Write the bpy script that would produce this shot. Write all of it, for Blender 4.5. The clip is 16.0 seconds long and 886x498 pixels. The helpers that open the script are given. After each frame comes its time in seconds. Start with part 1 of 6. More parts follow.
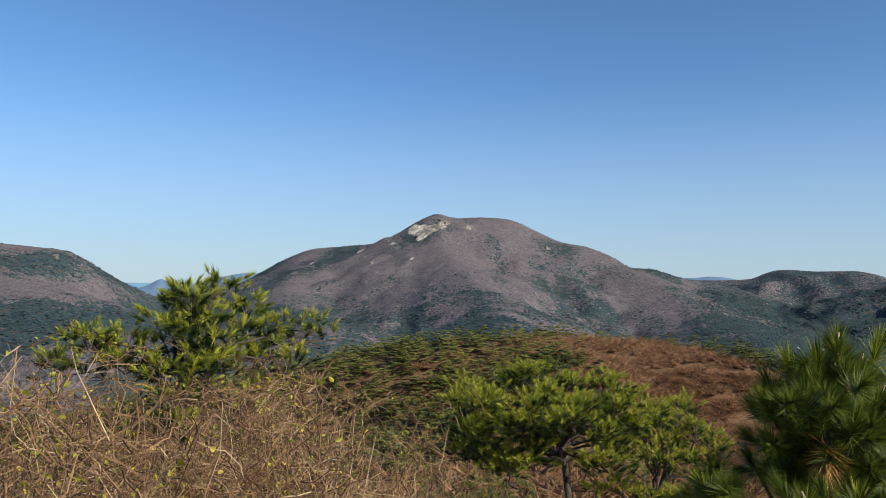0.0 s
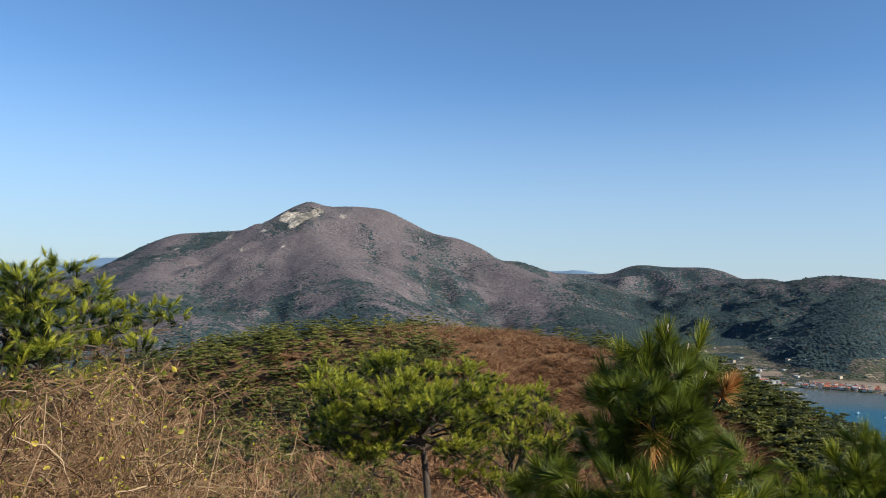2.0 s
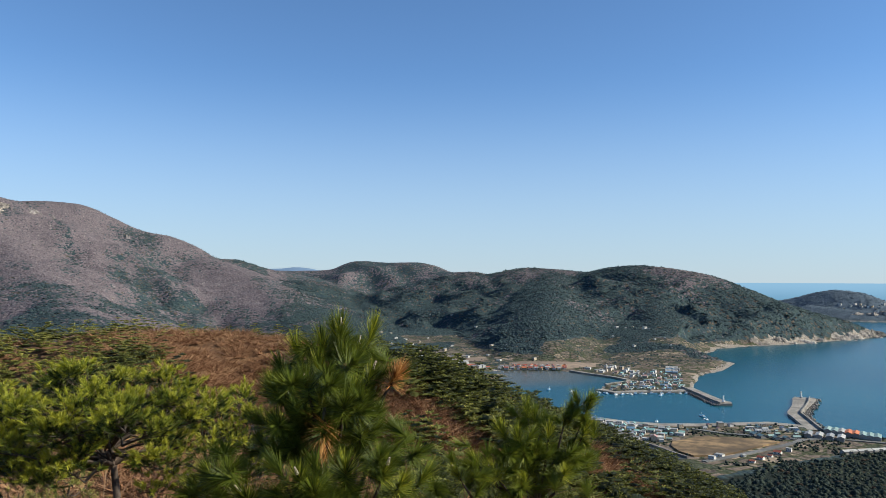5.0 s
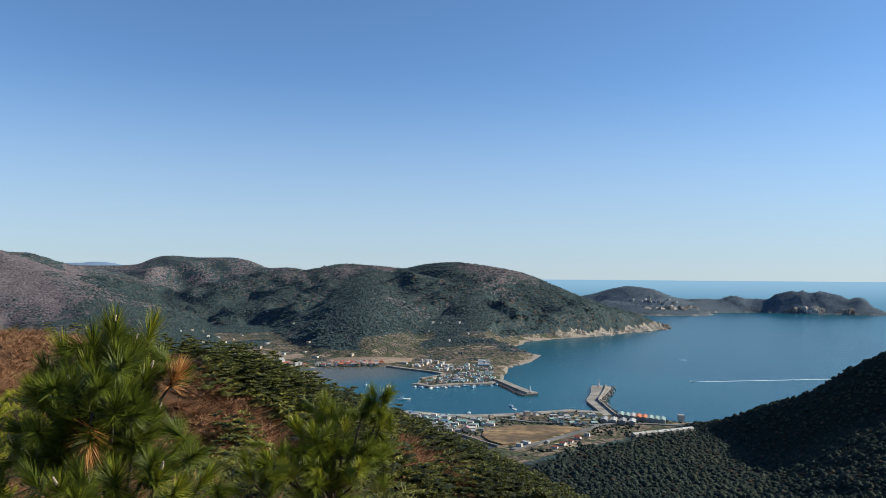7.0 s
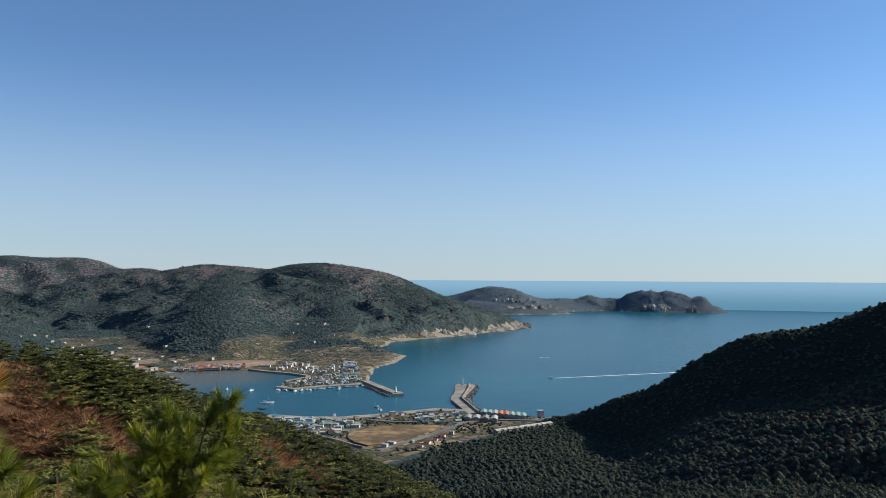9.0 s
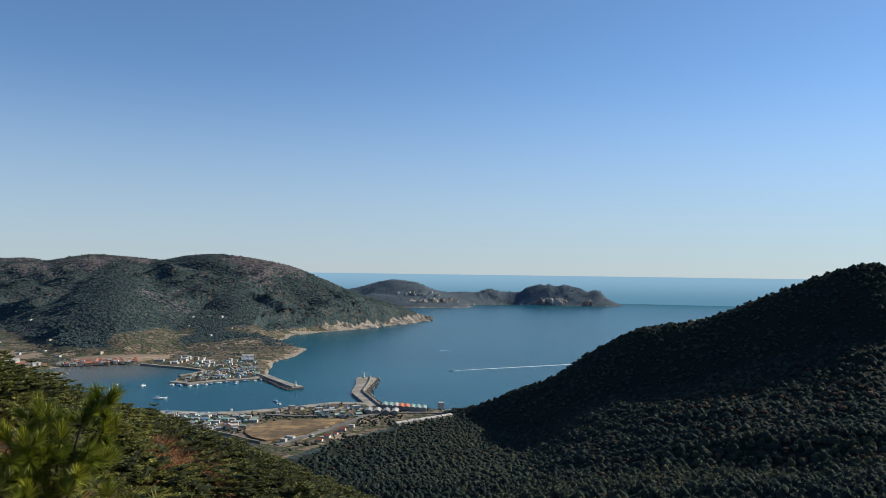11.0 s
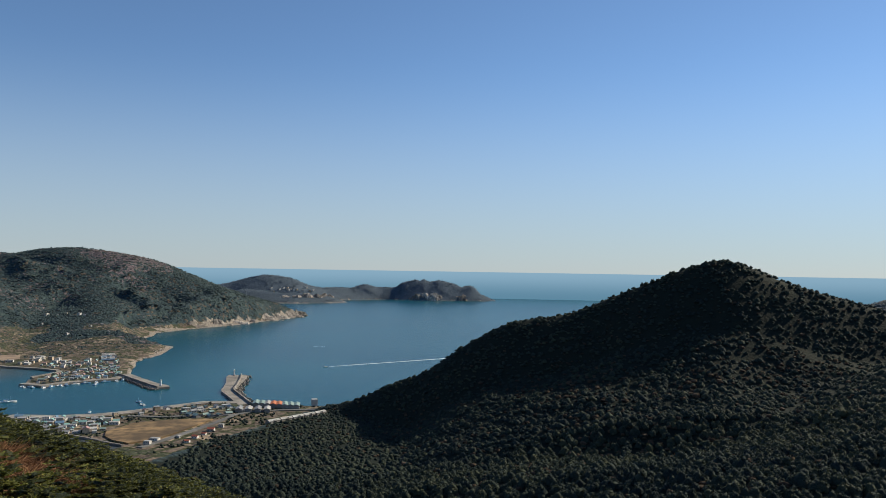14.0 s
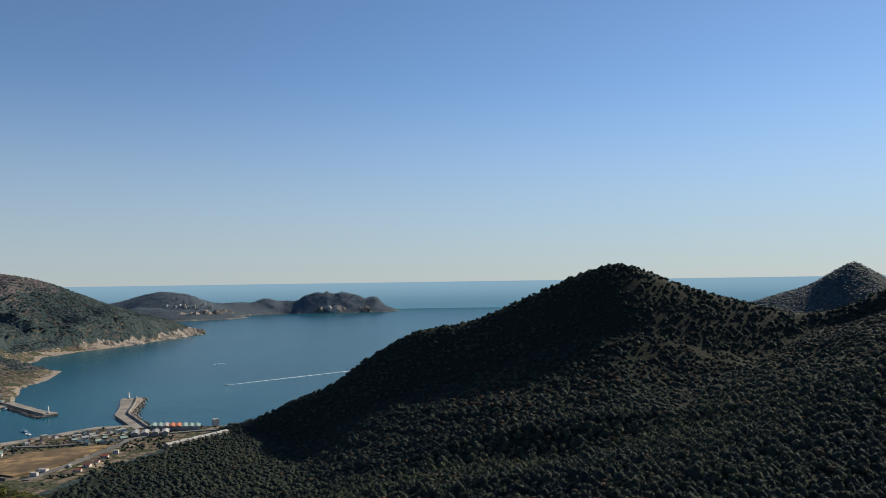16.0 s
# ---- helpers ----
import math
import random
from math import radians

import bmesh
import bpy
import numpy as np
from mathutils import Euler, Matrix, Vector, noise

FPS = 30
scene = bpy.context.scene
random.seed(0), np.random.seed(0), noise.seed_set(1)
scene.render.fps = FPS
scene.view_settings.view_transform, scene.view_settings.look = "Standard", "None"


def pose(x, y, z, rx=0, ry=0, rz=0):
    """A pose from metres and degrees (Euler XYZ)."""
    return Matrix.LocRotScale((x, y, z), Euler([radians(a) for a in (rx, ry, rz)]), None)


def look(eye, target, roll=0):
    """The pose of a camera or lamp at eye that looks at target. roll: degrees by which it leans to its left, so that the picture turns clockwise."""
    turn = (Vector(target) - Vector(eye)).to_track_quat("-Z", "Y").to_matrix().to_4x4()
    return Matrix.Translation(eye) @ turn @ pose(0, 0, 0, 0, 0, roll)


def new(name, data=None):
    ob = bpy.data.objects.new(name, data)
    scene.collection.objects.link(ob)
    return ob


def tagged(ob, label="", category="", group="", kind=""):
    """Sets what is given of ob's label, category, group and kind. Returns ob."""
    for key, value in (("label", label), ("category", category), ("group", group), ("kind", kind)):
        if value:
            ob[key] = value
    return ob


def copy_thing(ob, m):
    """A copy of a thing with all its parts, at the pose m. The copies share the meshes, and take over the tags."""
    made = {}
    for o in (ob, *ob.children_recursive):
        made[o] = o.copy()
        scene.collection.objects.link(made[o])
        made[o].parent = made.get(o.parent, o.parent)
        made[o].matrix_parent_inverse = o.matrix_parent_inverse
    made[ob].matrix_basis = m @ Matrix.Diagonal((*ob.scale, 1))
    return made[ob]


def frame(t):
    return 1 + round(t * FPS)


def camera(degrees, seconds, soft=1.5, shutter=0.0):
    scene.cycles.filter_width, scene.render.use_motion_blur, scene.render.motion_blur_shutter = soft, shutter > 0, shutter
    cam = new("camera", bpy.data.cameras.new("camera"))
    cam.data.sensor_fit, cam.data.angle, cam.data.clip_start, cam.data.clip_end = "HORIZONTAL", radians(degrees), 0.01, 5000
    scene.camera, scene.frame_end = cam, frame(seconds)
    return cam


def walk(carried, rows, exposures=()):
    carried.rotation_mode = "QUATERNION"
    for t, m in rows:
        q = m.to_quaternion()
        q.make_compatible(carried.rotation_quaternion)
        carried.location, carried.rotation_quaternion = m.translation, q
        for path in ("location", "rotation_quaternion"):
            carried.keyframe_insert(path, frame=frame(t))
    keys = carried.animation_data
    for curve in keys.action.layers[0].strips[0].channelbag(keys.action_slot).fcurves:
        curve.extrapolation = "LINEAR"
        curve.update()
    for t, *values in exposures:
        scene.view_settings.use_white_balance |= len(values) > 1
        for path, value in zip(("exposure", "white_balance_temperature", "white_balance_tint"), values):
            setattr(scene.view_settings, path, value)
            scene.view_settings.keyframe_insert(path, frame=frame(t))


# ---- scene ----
EYE = 155.0          # height of the eye over the sea
ARM = 0.5            # the camera swings round its holder at arm's length
cam = camera(59.3, 16.0, soft=0.75)
TURNS = [            # seconds, yaw, pitch, roll
    (0.0, 0.00, 2.77, -0.78),
    (0.5, -2.07, 2.59, -1.29),
    (1.0, -4.75, 2.20, -1.66),
    (1.5, -7.41, 2.20, -2.08),
    (2.0, -9.37, 2.24, -1.73),
    (2.5, -12.05, 2.27, -1.43),
    (3.0, -15.15, 2.30, -1.20),
    (3.5, -17.84, 2.33, -0.98),
    (4.0, -21.57, 2.46, -0.78),
    (4.5, -25.98, 2.92, -0.63),
    (5.0, -29.73, 2.37, -0.28),
    (5.2, -31.77, 2.17, -0.11),
    (7.3, -44.31, 2.23, -0.54),
    (7.5, -45.24, 2.24, -0.57),
    (8.0, -48.01, 2.25, -0.73),
    (8.5, -50.38, 2.28, -0.73),
    (9.0, -52.84, 2.29, -0.32),
    (9.5, -55.21, 2.24, -0.95),
    (10.0, -56.99, 2.19, -0.76),
    (12.5, -64.03, 1.28, -1.23),
    (13.0, -65.60, 1.16, -1.09),
    (13.5, -67.88, 1.23, -1.46),
    (14.0, -69.15, 1.64, -0.92),
    (14.5, -70.59, 1.51, -0.69),
    (15.0, -72.35, 1.92, -0.64),
    (15.5, -73.75, 2.06, 1.16),
    (16.0, -76.25, 2.39, 0.83),
]
walk(cam, [(t, pose(-ARM * math.sin(radians(w)), ARM * math.cos(radians(w)), EYE, 90 + p, r, w)) for t, w, p, r in TURNS], [(0.0, 0.52, 5620, 3), (2.0, 0.65, 5640, 3), (5.0, 0.69, 5700, 4), (9.0, 0.53, 5850, 5), (12.5, 0.42, 6050, 6), (16.0, 0.29, 6250, 7)])

# ---- world, sun, exposure ----
SUN_BEARING, SUN_HEIGHT = 126.0, 32.0
world = bpy.data.worlds.new("world")
scene.world = world
world.use_nodes = True
wn = world.node_tree.nodes
sky = wn.new("ShaderNodeTexSky")
sky.sky_type, sky.sun_disc = "NISHITA", False
sky.sun_elevation, sky.sun_rotation = radians(SUN_HEIGHT), radians(SUN_BEARING)
sky.altitude, sky.air_density, sky.dust_density, sky.ozone_density = 2000, 1.0, 0.3, 3.6
wn["Background"].inputs["Strength"].default_value = 0.088
# pale haze towards the horizon, all the way round
up = wn.new("ShaderNodeSeparateXYZ")
haze = wn.new("ShaderNodeMix")
fade = wn.new("ShaderNodeMapRange")
haze.data_type, fade.interpolation_type = "RGBA", "SMOOTHSTEP"
haze.inputs[7].default_value = (3.7, 4.05, 4.35, 1)
for socket, value in zip(fade.inputs[1:5], (-0.02, 0.27, 0.79, 0.0)):
    socket.default_value = value
wl = world.node_tree.links
wl.new(wn.new("ShaderNodeTexCoord").outputs["Generated"], up.inputs[0])
wl.new(up.outputs[2], fade.inputs[0])
wl.new(fade.outputs[0], haze.inputs[0])
wl.new(sky.outputs[0], haze.inputs[6])
wl.new(haze.outputs[2], wn["Background"].inputs["Color"])
sun = new("sun", bpy.data.lights.new("sun", "SUN"))
sun.data.energy, sun.data.angle, sun.data.color = 4.7, radians(0.53), (1.0, 0.86, 0.66)
sb, se = radians(SUN_BEARING), radians(SUN_HEIGHT)
SUN_WAY = Vector((math.cos(se) * math.sin(sb), math.cos(se) * math.cos(sb), math.sin(se)))
sun.matrix_world = look(SUN_WAY * 800 + Vector((0, 0, EYE)), (0, 0, EYE))
scene.view_settings.exposure = 0.0


# ---- noise, in numpy ----
def lattice(ix, iy, seed):
    n = (ix.astype(np.int64) * 374761393 + iy.astype(np.int64) * 668265263 + seed * 1442695041) & 0xFFFFFFFF
    n = ((n ^ (n >> 13)) * 1274126177) & 0xFFFFFFFF
    return ((n ^ (n >> 16)) & 0xFFFF) / 65535.0


def value_noise(x, y, seed=0):
    ix, iy = np.floor(x), np.floor(y)
    fx, fy = x - ix, y - iy
    fx, fy = fx * fx * (3 - 2 * fx), fy * fy * (3 - 2 * fy)
    a, b = lattice(ix, iy, seed), lattice(ix + 1, iy, seed)
    c, d = lattice(ix, iy + 1, seed), lattice(ix + 1, iy + 1, seed)
    return (a * (1 - fx) + b * fx) * (1 - fy) + (c * (1 - fx) + d * fx) * fy


def fbm(x, y, size, octaves=4, seed=0):
    """Fractal noise from -1 to 1."""
    total, amp, norm = 0.0, 1.0, 0.0
    for k in range(octaves):
        u, v = (x * 0.8 + y * 0.6) / size, (y * 0.8 - x * 0.6) / size
        total = total + amp * (2 * value_noise(u + 17.3 * k, v - 9.1 * k, seed + k) - 1)
        norm, amp, size = norm + amp, amp * 0.5, size * 0.48
    return total / norm


def ridged(x, y, size, octaves=3, seed=0):
    total, amp, norm = 0.0, 1.0, 0.0
    for k in range(octaves):
        total = total + amp * (1 - np.abs(2 * value_noise(x / size + 5.7 * k, y / size + 3.3 * k, seed + k) - 1) * 2)
        norm, amp, size = norm + amp, amp * 0.5, size * 0.5
    return total / norm


def ramp(x, a, b):
    u = np.clip((x - a) / (b - a), 0, 1)
    return u * u * (3 - 2 * u)


# ---- the lie of the land ----
def at(bearing, rise, dist, down=0.0):
    """A place by its bearing from the lookout, its angle over the level of the eye and its distance."""
    b = radians(bearing)
    return (dist * math.sin(b), dist * math.cos(b), EYE + dist * math.tan(radians(rise)) - down)


def spline(points, n=5):
    p = [np.array(q, float) for q in points]
    p = [2 * p[0] - p[1]] + p + [2 * p[-1] - p[-2]]
    out = []
    for i in range(1, len(p) - 2):
        a, b, c, d = p[i - 1:i + 3]
        for k in range(n):
            t = k / n
            out.append(0.5 * (2 * b + (c - a) * t + (2 * a - 5 * b + 4 * c - d) * t * t + (3 * b - a - 3 * c + d) * t ** 3))
    return np.array(out + [p[-2]])


def crest(x, y, line, blur=0.0):
    """Distance to a ridge line and the height of the ridge there, evened out along the line by the blur."""
    best, high = np.full(x.shape, 1e12), np.zeros(x.shape)
    total, weight = np.zeros(x.shape), np.full(x.shape, 1e-30)
    for a, b in zip(line[:-1], line[1:]):
        dx, dy = b[0] - a[0], b[1] - a[1]
        t = np.clip(((x - a[0]) * dx + (y - a[1]) * dy) / (dx * dx + dy * dy + 1e-9), 0, 1)
        d = (x - a[0] - t * dx) ** 2 + (y - a[1] - t * dy) ** 2
        level_here = a[2] + t * (b[2] - a[2])
        if blur:
            w = math.hypot(dx, dy) * (1e4 / (d + blur * blur)) ** 3
            total, weight = total + w * level_here, weight + w
        near = d < best
        best, high = np.where(near, d, best), np.where(near, level_here, high)
    return np.sqrt(best), total / weight if blur else high


RIDGES = {
    # name: (crest line, slope, rounding of the crest, noise size, noise height, depth of gullies)
    "mountain": ([at(-20, -4.5, 3300), at(-17.5, -2.4, 3280), at(-15.9, -0.9, 3250), at(-12.5, 1.3, 3200), at(-9.7, 2.58, 3150), at(-7.2, 2.86, 3100), at(-4, 3.42, 3050),
                  at(-2.1, 4.65, 3000), at(-0.6, 5.3, 3000), at(0.8, 5.05, 3030), at(2.7, 5.15, 3060), at(5, 4.95, 3060), at(6.8, 4.15, 3040),
                  at(8.5, 3.4, 3000), at(10.5, 3.0, 2960), at(12.1, 2.35, 2920), at(13.5, 1.55, 2900), at(15, 1.5, 2900), at(16.8, 0.9, 2950), at(20, 0.2, 3000)], 0.36, 16, 330, 24, 40),
    "spur_a": ([at(12.4, 1.7, 2860), at(15.3, 0.6, 2650), at(18.3, -1.3, 2300), at(21.6, -3.1, 1900), at(25, -4.9, 1500), at(27, -5.7, 1300)], 0.30, 60, 300, 7, 16),
    "spur_b": ([at(-1, 4.2, 2900), at(1, 1.6, 2400), at(3.5, -0.9, 1900), at(5, -3.0, 1450)], 0.36, 40, 260, 10, 30),
    "spur_c": ([at(-9, 2.2, 3050), at(-11, 0.3, 2600), at(-11, -1.4, 2150), at(-9, -3.3, 1600)], 0.36, 40, 260, 10, 30),
    "west_mountain": ([at(-62, 3.2, 2300), at(-46, 3.3, 2400), at(-36, 2.7, 2450), at(-29.7, 2.35, 2500), at(-27.5, 2.2, 2520), at(-25.8, 1.95, 2540), at(-24.2, 1.15, 2560),
                       at(-22.4, 0.05, 2560), at(-20.5, -0.9, 2560), at(-18.5, -2.2, 2500), at(-16.5, -3.2, 2450)], 0.38, 50, 300, 16, 32),
    "west_spur": ([at(-33, 2.2, 2350), at(-30, 0.0, 1900), at(-26, -2.4, 1500), at(-23, -4.2, 1250)], 0.33, 60, 260, 7, 20),
    "far_hills": ([at(-26, -0.8, 4700), at(-21.3, -0.35, 4700), at(-20, 0.32, 4700), at(-19, -0.05, 4700), at(-17.3, 0.05, 4650), at(-15.6, 0.52, 4600), at(-14, 0.8, 4600), at(-9, 0.9, 4600)], 0.3, 80, 300, 5, 10),
    "far_saddle": ([at(14, 0.7, 4600), at(17.6, 0.85, 4600), at(19.2, 0.98, 4600), at(20.6, 0.78, 4600), at(23, 0.4, 4600)], 0.3, 80, 300, 4, 8),
    "bay_ridge": ([at(14.5, 0.8, 3400), at(18.4, 0.72, 3350), at(21.4, 0.8, 3300), at(22.5, 1.2, 3280), at(23.6, 1.45, 3250), at(25.5, 1.35, 3200), at(28.3, 1.33, 3100), at(29.9, 0.7, 3000),
                   at(31.9, 0.7, 2900), at(33.3, 0.5, 2850), at(35.4, 0.98, 2750), at(36.9, 0.97, 2700), at(38.5, 0.85, 2650), at(40.5, 0.72, 2600), at(42.2, 1.08, 2520),
                   at(44.4, 1.15, 2480), at(46.6, 0.9, 2450), at(48.8, 0.45, 2430), at(51.3, -0.55, 2420), at(53.3, -1.35, 2440), at(55.1, -1.97, 2480), at(56.9, -2.40, 2530), at(57.6, -2.66, 2560), at(58.2, -3.0, 2590)], 0.36, 24, 240, 9, 58),
    "bay_spur_a": ([at(38.2, 0.7, 2620), at(37.6, -0.7, 2200), at(37.2, -2.5, 1850), at(37.6, -4.3, 1620)], 0.46, 40, 200, 6, 14),
    "bay_spur_b": ([at(44, 0.9, 2450), at(45, -1.2, 2200), at(45.4, -2.8, 1950)], 0.46, 30, 200, 6, 14),
    "cape": ([at(53.3, -1.19, 4000), at(54.2, -0.95, 4000), at(55.2, -0.66, 4000), at(56.4, -0.45, 4000), at(58.1, -0.64, 4000), at(59.3, -1.12, 4020), at(60.3, -1.33, 4060), at(61.3, -1.28, 4120), at(62.4, -1.3, 4170)], 0.5, 20, 130, 7, 10),
    "cape_shelf": ([at(55, -1.5, 3800), at(57.5, -1.75, 3700), at(60, -1.85, 3750)], 0.3, 30, 120, 2, 3),
    "east_hill": ([at(61, -9.9, 870), at(63.2, -9.25, 847), at(65.4, -8.3, 834), at(67.2, -7.7, 824), at(69, -6.7, 815), at(70.6, -5.5, 808), at(72.4, -4.55, 801), at(74.6, -3.55, 794), at(77, -3.2, 787),
                   at(79.2, -2.65, 782), at(81.5, -1.6, 779), at(83.5, -0.8, 776), at(85.8, 0.2, 775), at(87.4, 0.78, 775), at(89, 1.05, 775), at(90.7, 0.6, 777), at(92.5, -0.2, 779), at(94.7, -1, 782),
                   at(97, -1.6, 787), at(99.5, -2.3, 794), at(101.3, -2.45, 800), at(103.3, -2.1, 807), at(105.9, -1, 819), at(110, 0.6, 842), at(118, 2.2, 904), at(128, 2.2, 1027)], (0.80, 0.235, 76), 12, 160, 5, 9),
    "east_spur": ([at(114, 0.6, 760), at(106, -6.0, 560), at(97, -12, 420)], 0.28, 30, 120, 3, 8),
    "pointed_hill": ([at(96, -2.4, 2100), at(98.4, -1.53, 2100), at(101.3, -0.62, 2150), at(103.1, 0.45, 2150), at(104.1, 0.92, 2150), at(105.0, 0.42, 2150), at(107, -0.6, 2150), at(112, -1.5, 2100)], 0.4, 20, 140, 3, 8),
    "terrace_hill": ([(1420, 1420, 58), (1290, 1240, 34), (1190, 1130, 20), (1100, 1030, 7)], 0.13, 60, 120, 2, 3),
    "lookout": ([(-160, -60, 146), (-60, -30, 150.5), (-12, -8, 153.3), (-2.5, -1, 153.45), (-1.5, 4, 152.2), (0, 10, 150.2), (3, 25, 146.6), (8, 55, 142.6), (14, 95, 143.2), (20, 135, 145.2), (20, 175, 140)], 0.44, 4, 40, 0.5, 2),
    "lookout_shoulder": ([(-60, 125, 132), (-25, 138, 139.5), (-5, 140, 143.5), (20, 138, 145.6), (42, 134, 144.4), (58, 132, 141.5), (80, 140, 134), (110, 160, 122), (145, 170, 110), (165, 155, 99), (184, 132, 86), (215, 110, 68)], 0.40, 7, 40, 0.9, 3),
    "cape_head": ([at(62.2, -1.42, 4150), at(62.54, -1.30, 4160), at(63.32, -1.03, 4200), at(63.77, -1.06, 4200), at(64.1, -1.18, 4210), at(65.66, -1.23, 4220), at(66.0, -0.93, 4220), at(66.67, -0.76, 4220), at(67.1, -0.64, 4220),
                   at(67.44, -0.73, 4220), at(67.77, -0.61, 4220), at(68.2, -0.79, 4220), at(68.76, -0.67, 4220), at(69.42, -0.77, 4220), at(70.08, -0.95, 4220), at(70.51, -1.17, 4220), at(70.84, -1.03, 4220), at(71.4, -1.09, 4220),
                   at(71.7, -1.38, 4220), at(71.95, -1.77, 4220)], 0.72, 14, 60, 7, 8),
}

# the sea's edge, in metres east and north of the lookout
SEA_EDGE = [(590, 760), (600, 900), (640, 1040), (677, 1099), (757, 1139), (819, 1102), (860, 1065), (858, 1018), (867, 959), (864, 917), (800, 905), (744, 859), (744, 824), (780, 816),
            (833, 789), (865, 796), (903, 826), (1003, 908), (1126, 979), (1222, 1037), (1231, 1063), (1300, 1180), (1457, 1296), (1591, 1309), (1770, 1298), (1956, 1313),
            (2192, 1340), (2273, 1383), (2330, 1500), (2500, 2000), (2600, 3000), (2700, 9000), (9000, 9000), (9000, -9000), (1900, -9000), (1500, -900), (1230, -300),
            (1180, 80), (1000, 330), (850, 420), (794, 434), (776, 446), (767, 486), (757, 534), (738, 570), (702, 584), (661, 599), (626, 619), (603, 648), (589, 688), (557, 690)]


def shore(x, y):
    """Distance to the sea's edge, positive on land."""
    best, inside = np.full(x.shape, 1e12), np.zeros(x.shape, bool)
    for (ax, ay), (bx, by) in zip(SEA_EDGE, SEA_EDGE[1:] + SEA_EDGE[:1]):
        dx, dy = bx - ax, by - ay
        t = np.clip(((x - ax) * dx + (y - ay) * dy) / (dx * dx + dy * dy), 0, 1)
        best = np.minimum(best, (x - ax - t * dx) ** 2 + (y - ay - t * dy) ** 2)
        if dy:
            inside ^= ((ay > y) != (by > y)) & (x < dx * (y - ay) / dy + ax)
    return np.where(inside, -1, 1) * np.sqrt(best)


def land(x, y):
    """Height of the ground, and the distance to the shore."""
    s = shore(x, y)
    flat = np.where(s > 0, np.minimum(2.6, 0.9 + s * 0.1) + np.maximum(s - 260, 0) * 0.022, np.maximum(-9, 0.9 + s * 0.9))
    flat = flat + np.where(s > 150, fbm(x, y, 160, 3, 5) * np.minimum(4, (s - 150) * 0.02), 0)
    h = flat
    for k, (name, (line, slope, soft, size, bumps, gully)) in enumerate(RIDGES.items()):
        line = spline(line)
        near_slope, far_slope, bend = slope if isinstance(slope, tuple) else (slope, slope, 1e6)
        margin = (line[:, 2].max() + 60) / far_slope + 150
        some = (x > line[:, 0].min() - margin) & (x < line[:, 0].max() + margin) & (y > line[:, 1].min() - margin) & (y < line[:, 1].max() + margin)
        if not some.any():
            continue
        whole, x, y, s = (h, x, y, s), x[some], y[some], s[some]
        h = h[some]
        far = np.hypot(line[:, 0].mean(), line[:, 1].mean()) > 400
        d, top = crest(x, y, line, (0.003 if name == "cape_head" else 0.007) * np.hypot(line[:, 0], line[:, 1]).mean() if far else 0.0)
        e = top - near_slope * (np.sqrt(np.minimum(d, bend) ** 2 + soft * soft) - soft) - far_slope * np.maximum(d - bend, 0)
        grow = ramp(d, 0, size * 0.9)
        e = e + bumps * fbm(x, y, size * 0.5, 4, 11 + k) * (0.25 + 0.75 * grow) + gully * grow * (ridged(x, y, size, 3, 31 + k) - 0.25)
        if far and name not in ("east_hill", "east_spur", "terrace_hill", "cape_shelf", "pointed_hill", "cape", "cape_head"):
            e = e + 8 * grow * (ridged(x, y, 85, 3, 131 + k) - 0.3) + 5 * ramp(d, 0, 60) * fbm(x, y, 34, 3, 151 + k)
        if name in ("bay_ridge", "bay_spur_a", "bay_spur_b", "east_hill", "terrace_hill"):
            bluff = np.where((x > 1570) & (y > 1200), 1.8, 1.0)
            e = np.where(s < 50, np.minimum(e, 1 + bluff * np.maximum(s + 14 * fbm(x, y, 45, 3, 9), 0) * (0.75 + 0.75 * fbm(x, y, 120, 3, 8))) - 6 * ramp(-s, 0, 60), e)
        blend = 10.0 if far else 3.0
        u = np.clip(0.5 + 0.5 * (e - h) / blend, 0, 1)
        h = np.where(e > h - blend, h * (1 - u) + e * u + blend * u * (1 - u) * 0.5, h)
        part_h = np.maximum(h, e)
        h, x, y, s = whole
        h = h.copy()
        h[some] = part_h
    return h, s


# ---- materials ----
def material(name):
    m = bpy.data.materials.new(name)
    m.use_nodes = True
    return m, m.node_tree.nodes, m.node_tree.links, m.node_tree.nodes["Principled BSDF"]


def node(nodes, kind, **inputs):
    n = nodes.new("ShaderNode" + kind)
    for key, value in inputs.items():
        n.inputs[key.replace("_", " ")].default_value = value
    return n


def mix(nodes, links, fac, a, b, mode="MIX"):
    n = nodes.new("ShaderNodeMix")
    n.data_type, n.blend_type = "RGBA", mode
    for socket, value in ((n.inputs[0], fac), (n.inputs[6], a), (n.inputs[7], b)):
        if hasattr(value, "is_output"):
            links.new(value, socket)
        elif isinstance(value, (int, float)):
            socket.default_value = value
        else:
            socket.default_value = (*value, 1)
    return n.outputs[2]


def math_node(nodes, links, op, a, b=0.0, c=0.0):
    n = nodes.new("ShaderNodeMath")
    n.operation, n.use_clamp = op, False
    for socket, value in zip(n.inputs, (a, b, c)):
        if hasattr(value, "is_output"):
            links.new(value, socket)
        else:
            socket.default_value = value
    return n.outputs[0]


def stretch(nodes, links, value, lo, hi):
    n = nodes.new("ShaderNodeMapRange")
    n.interpolation_type = "SMOOTHSTEP"
    links.new(value, n.inputs[0])
    n.inputs[1].default_value, n.inputs[2].default_value = lo, hi
    return n.outputs[0]


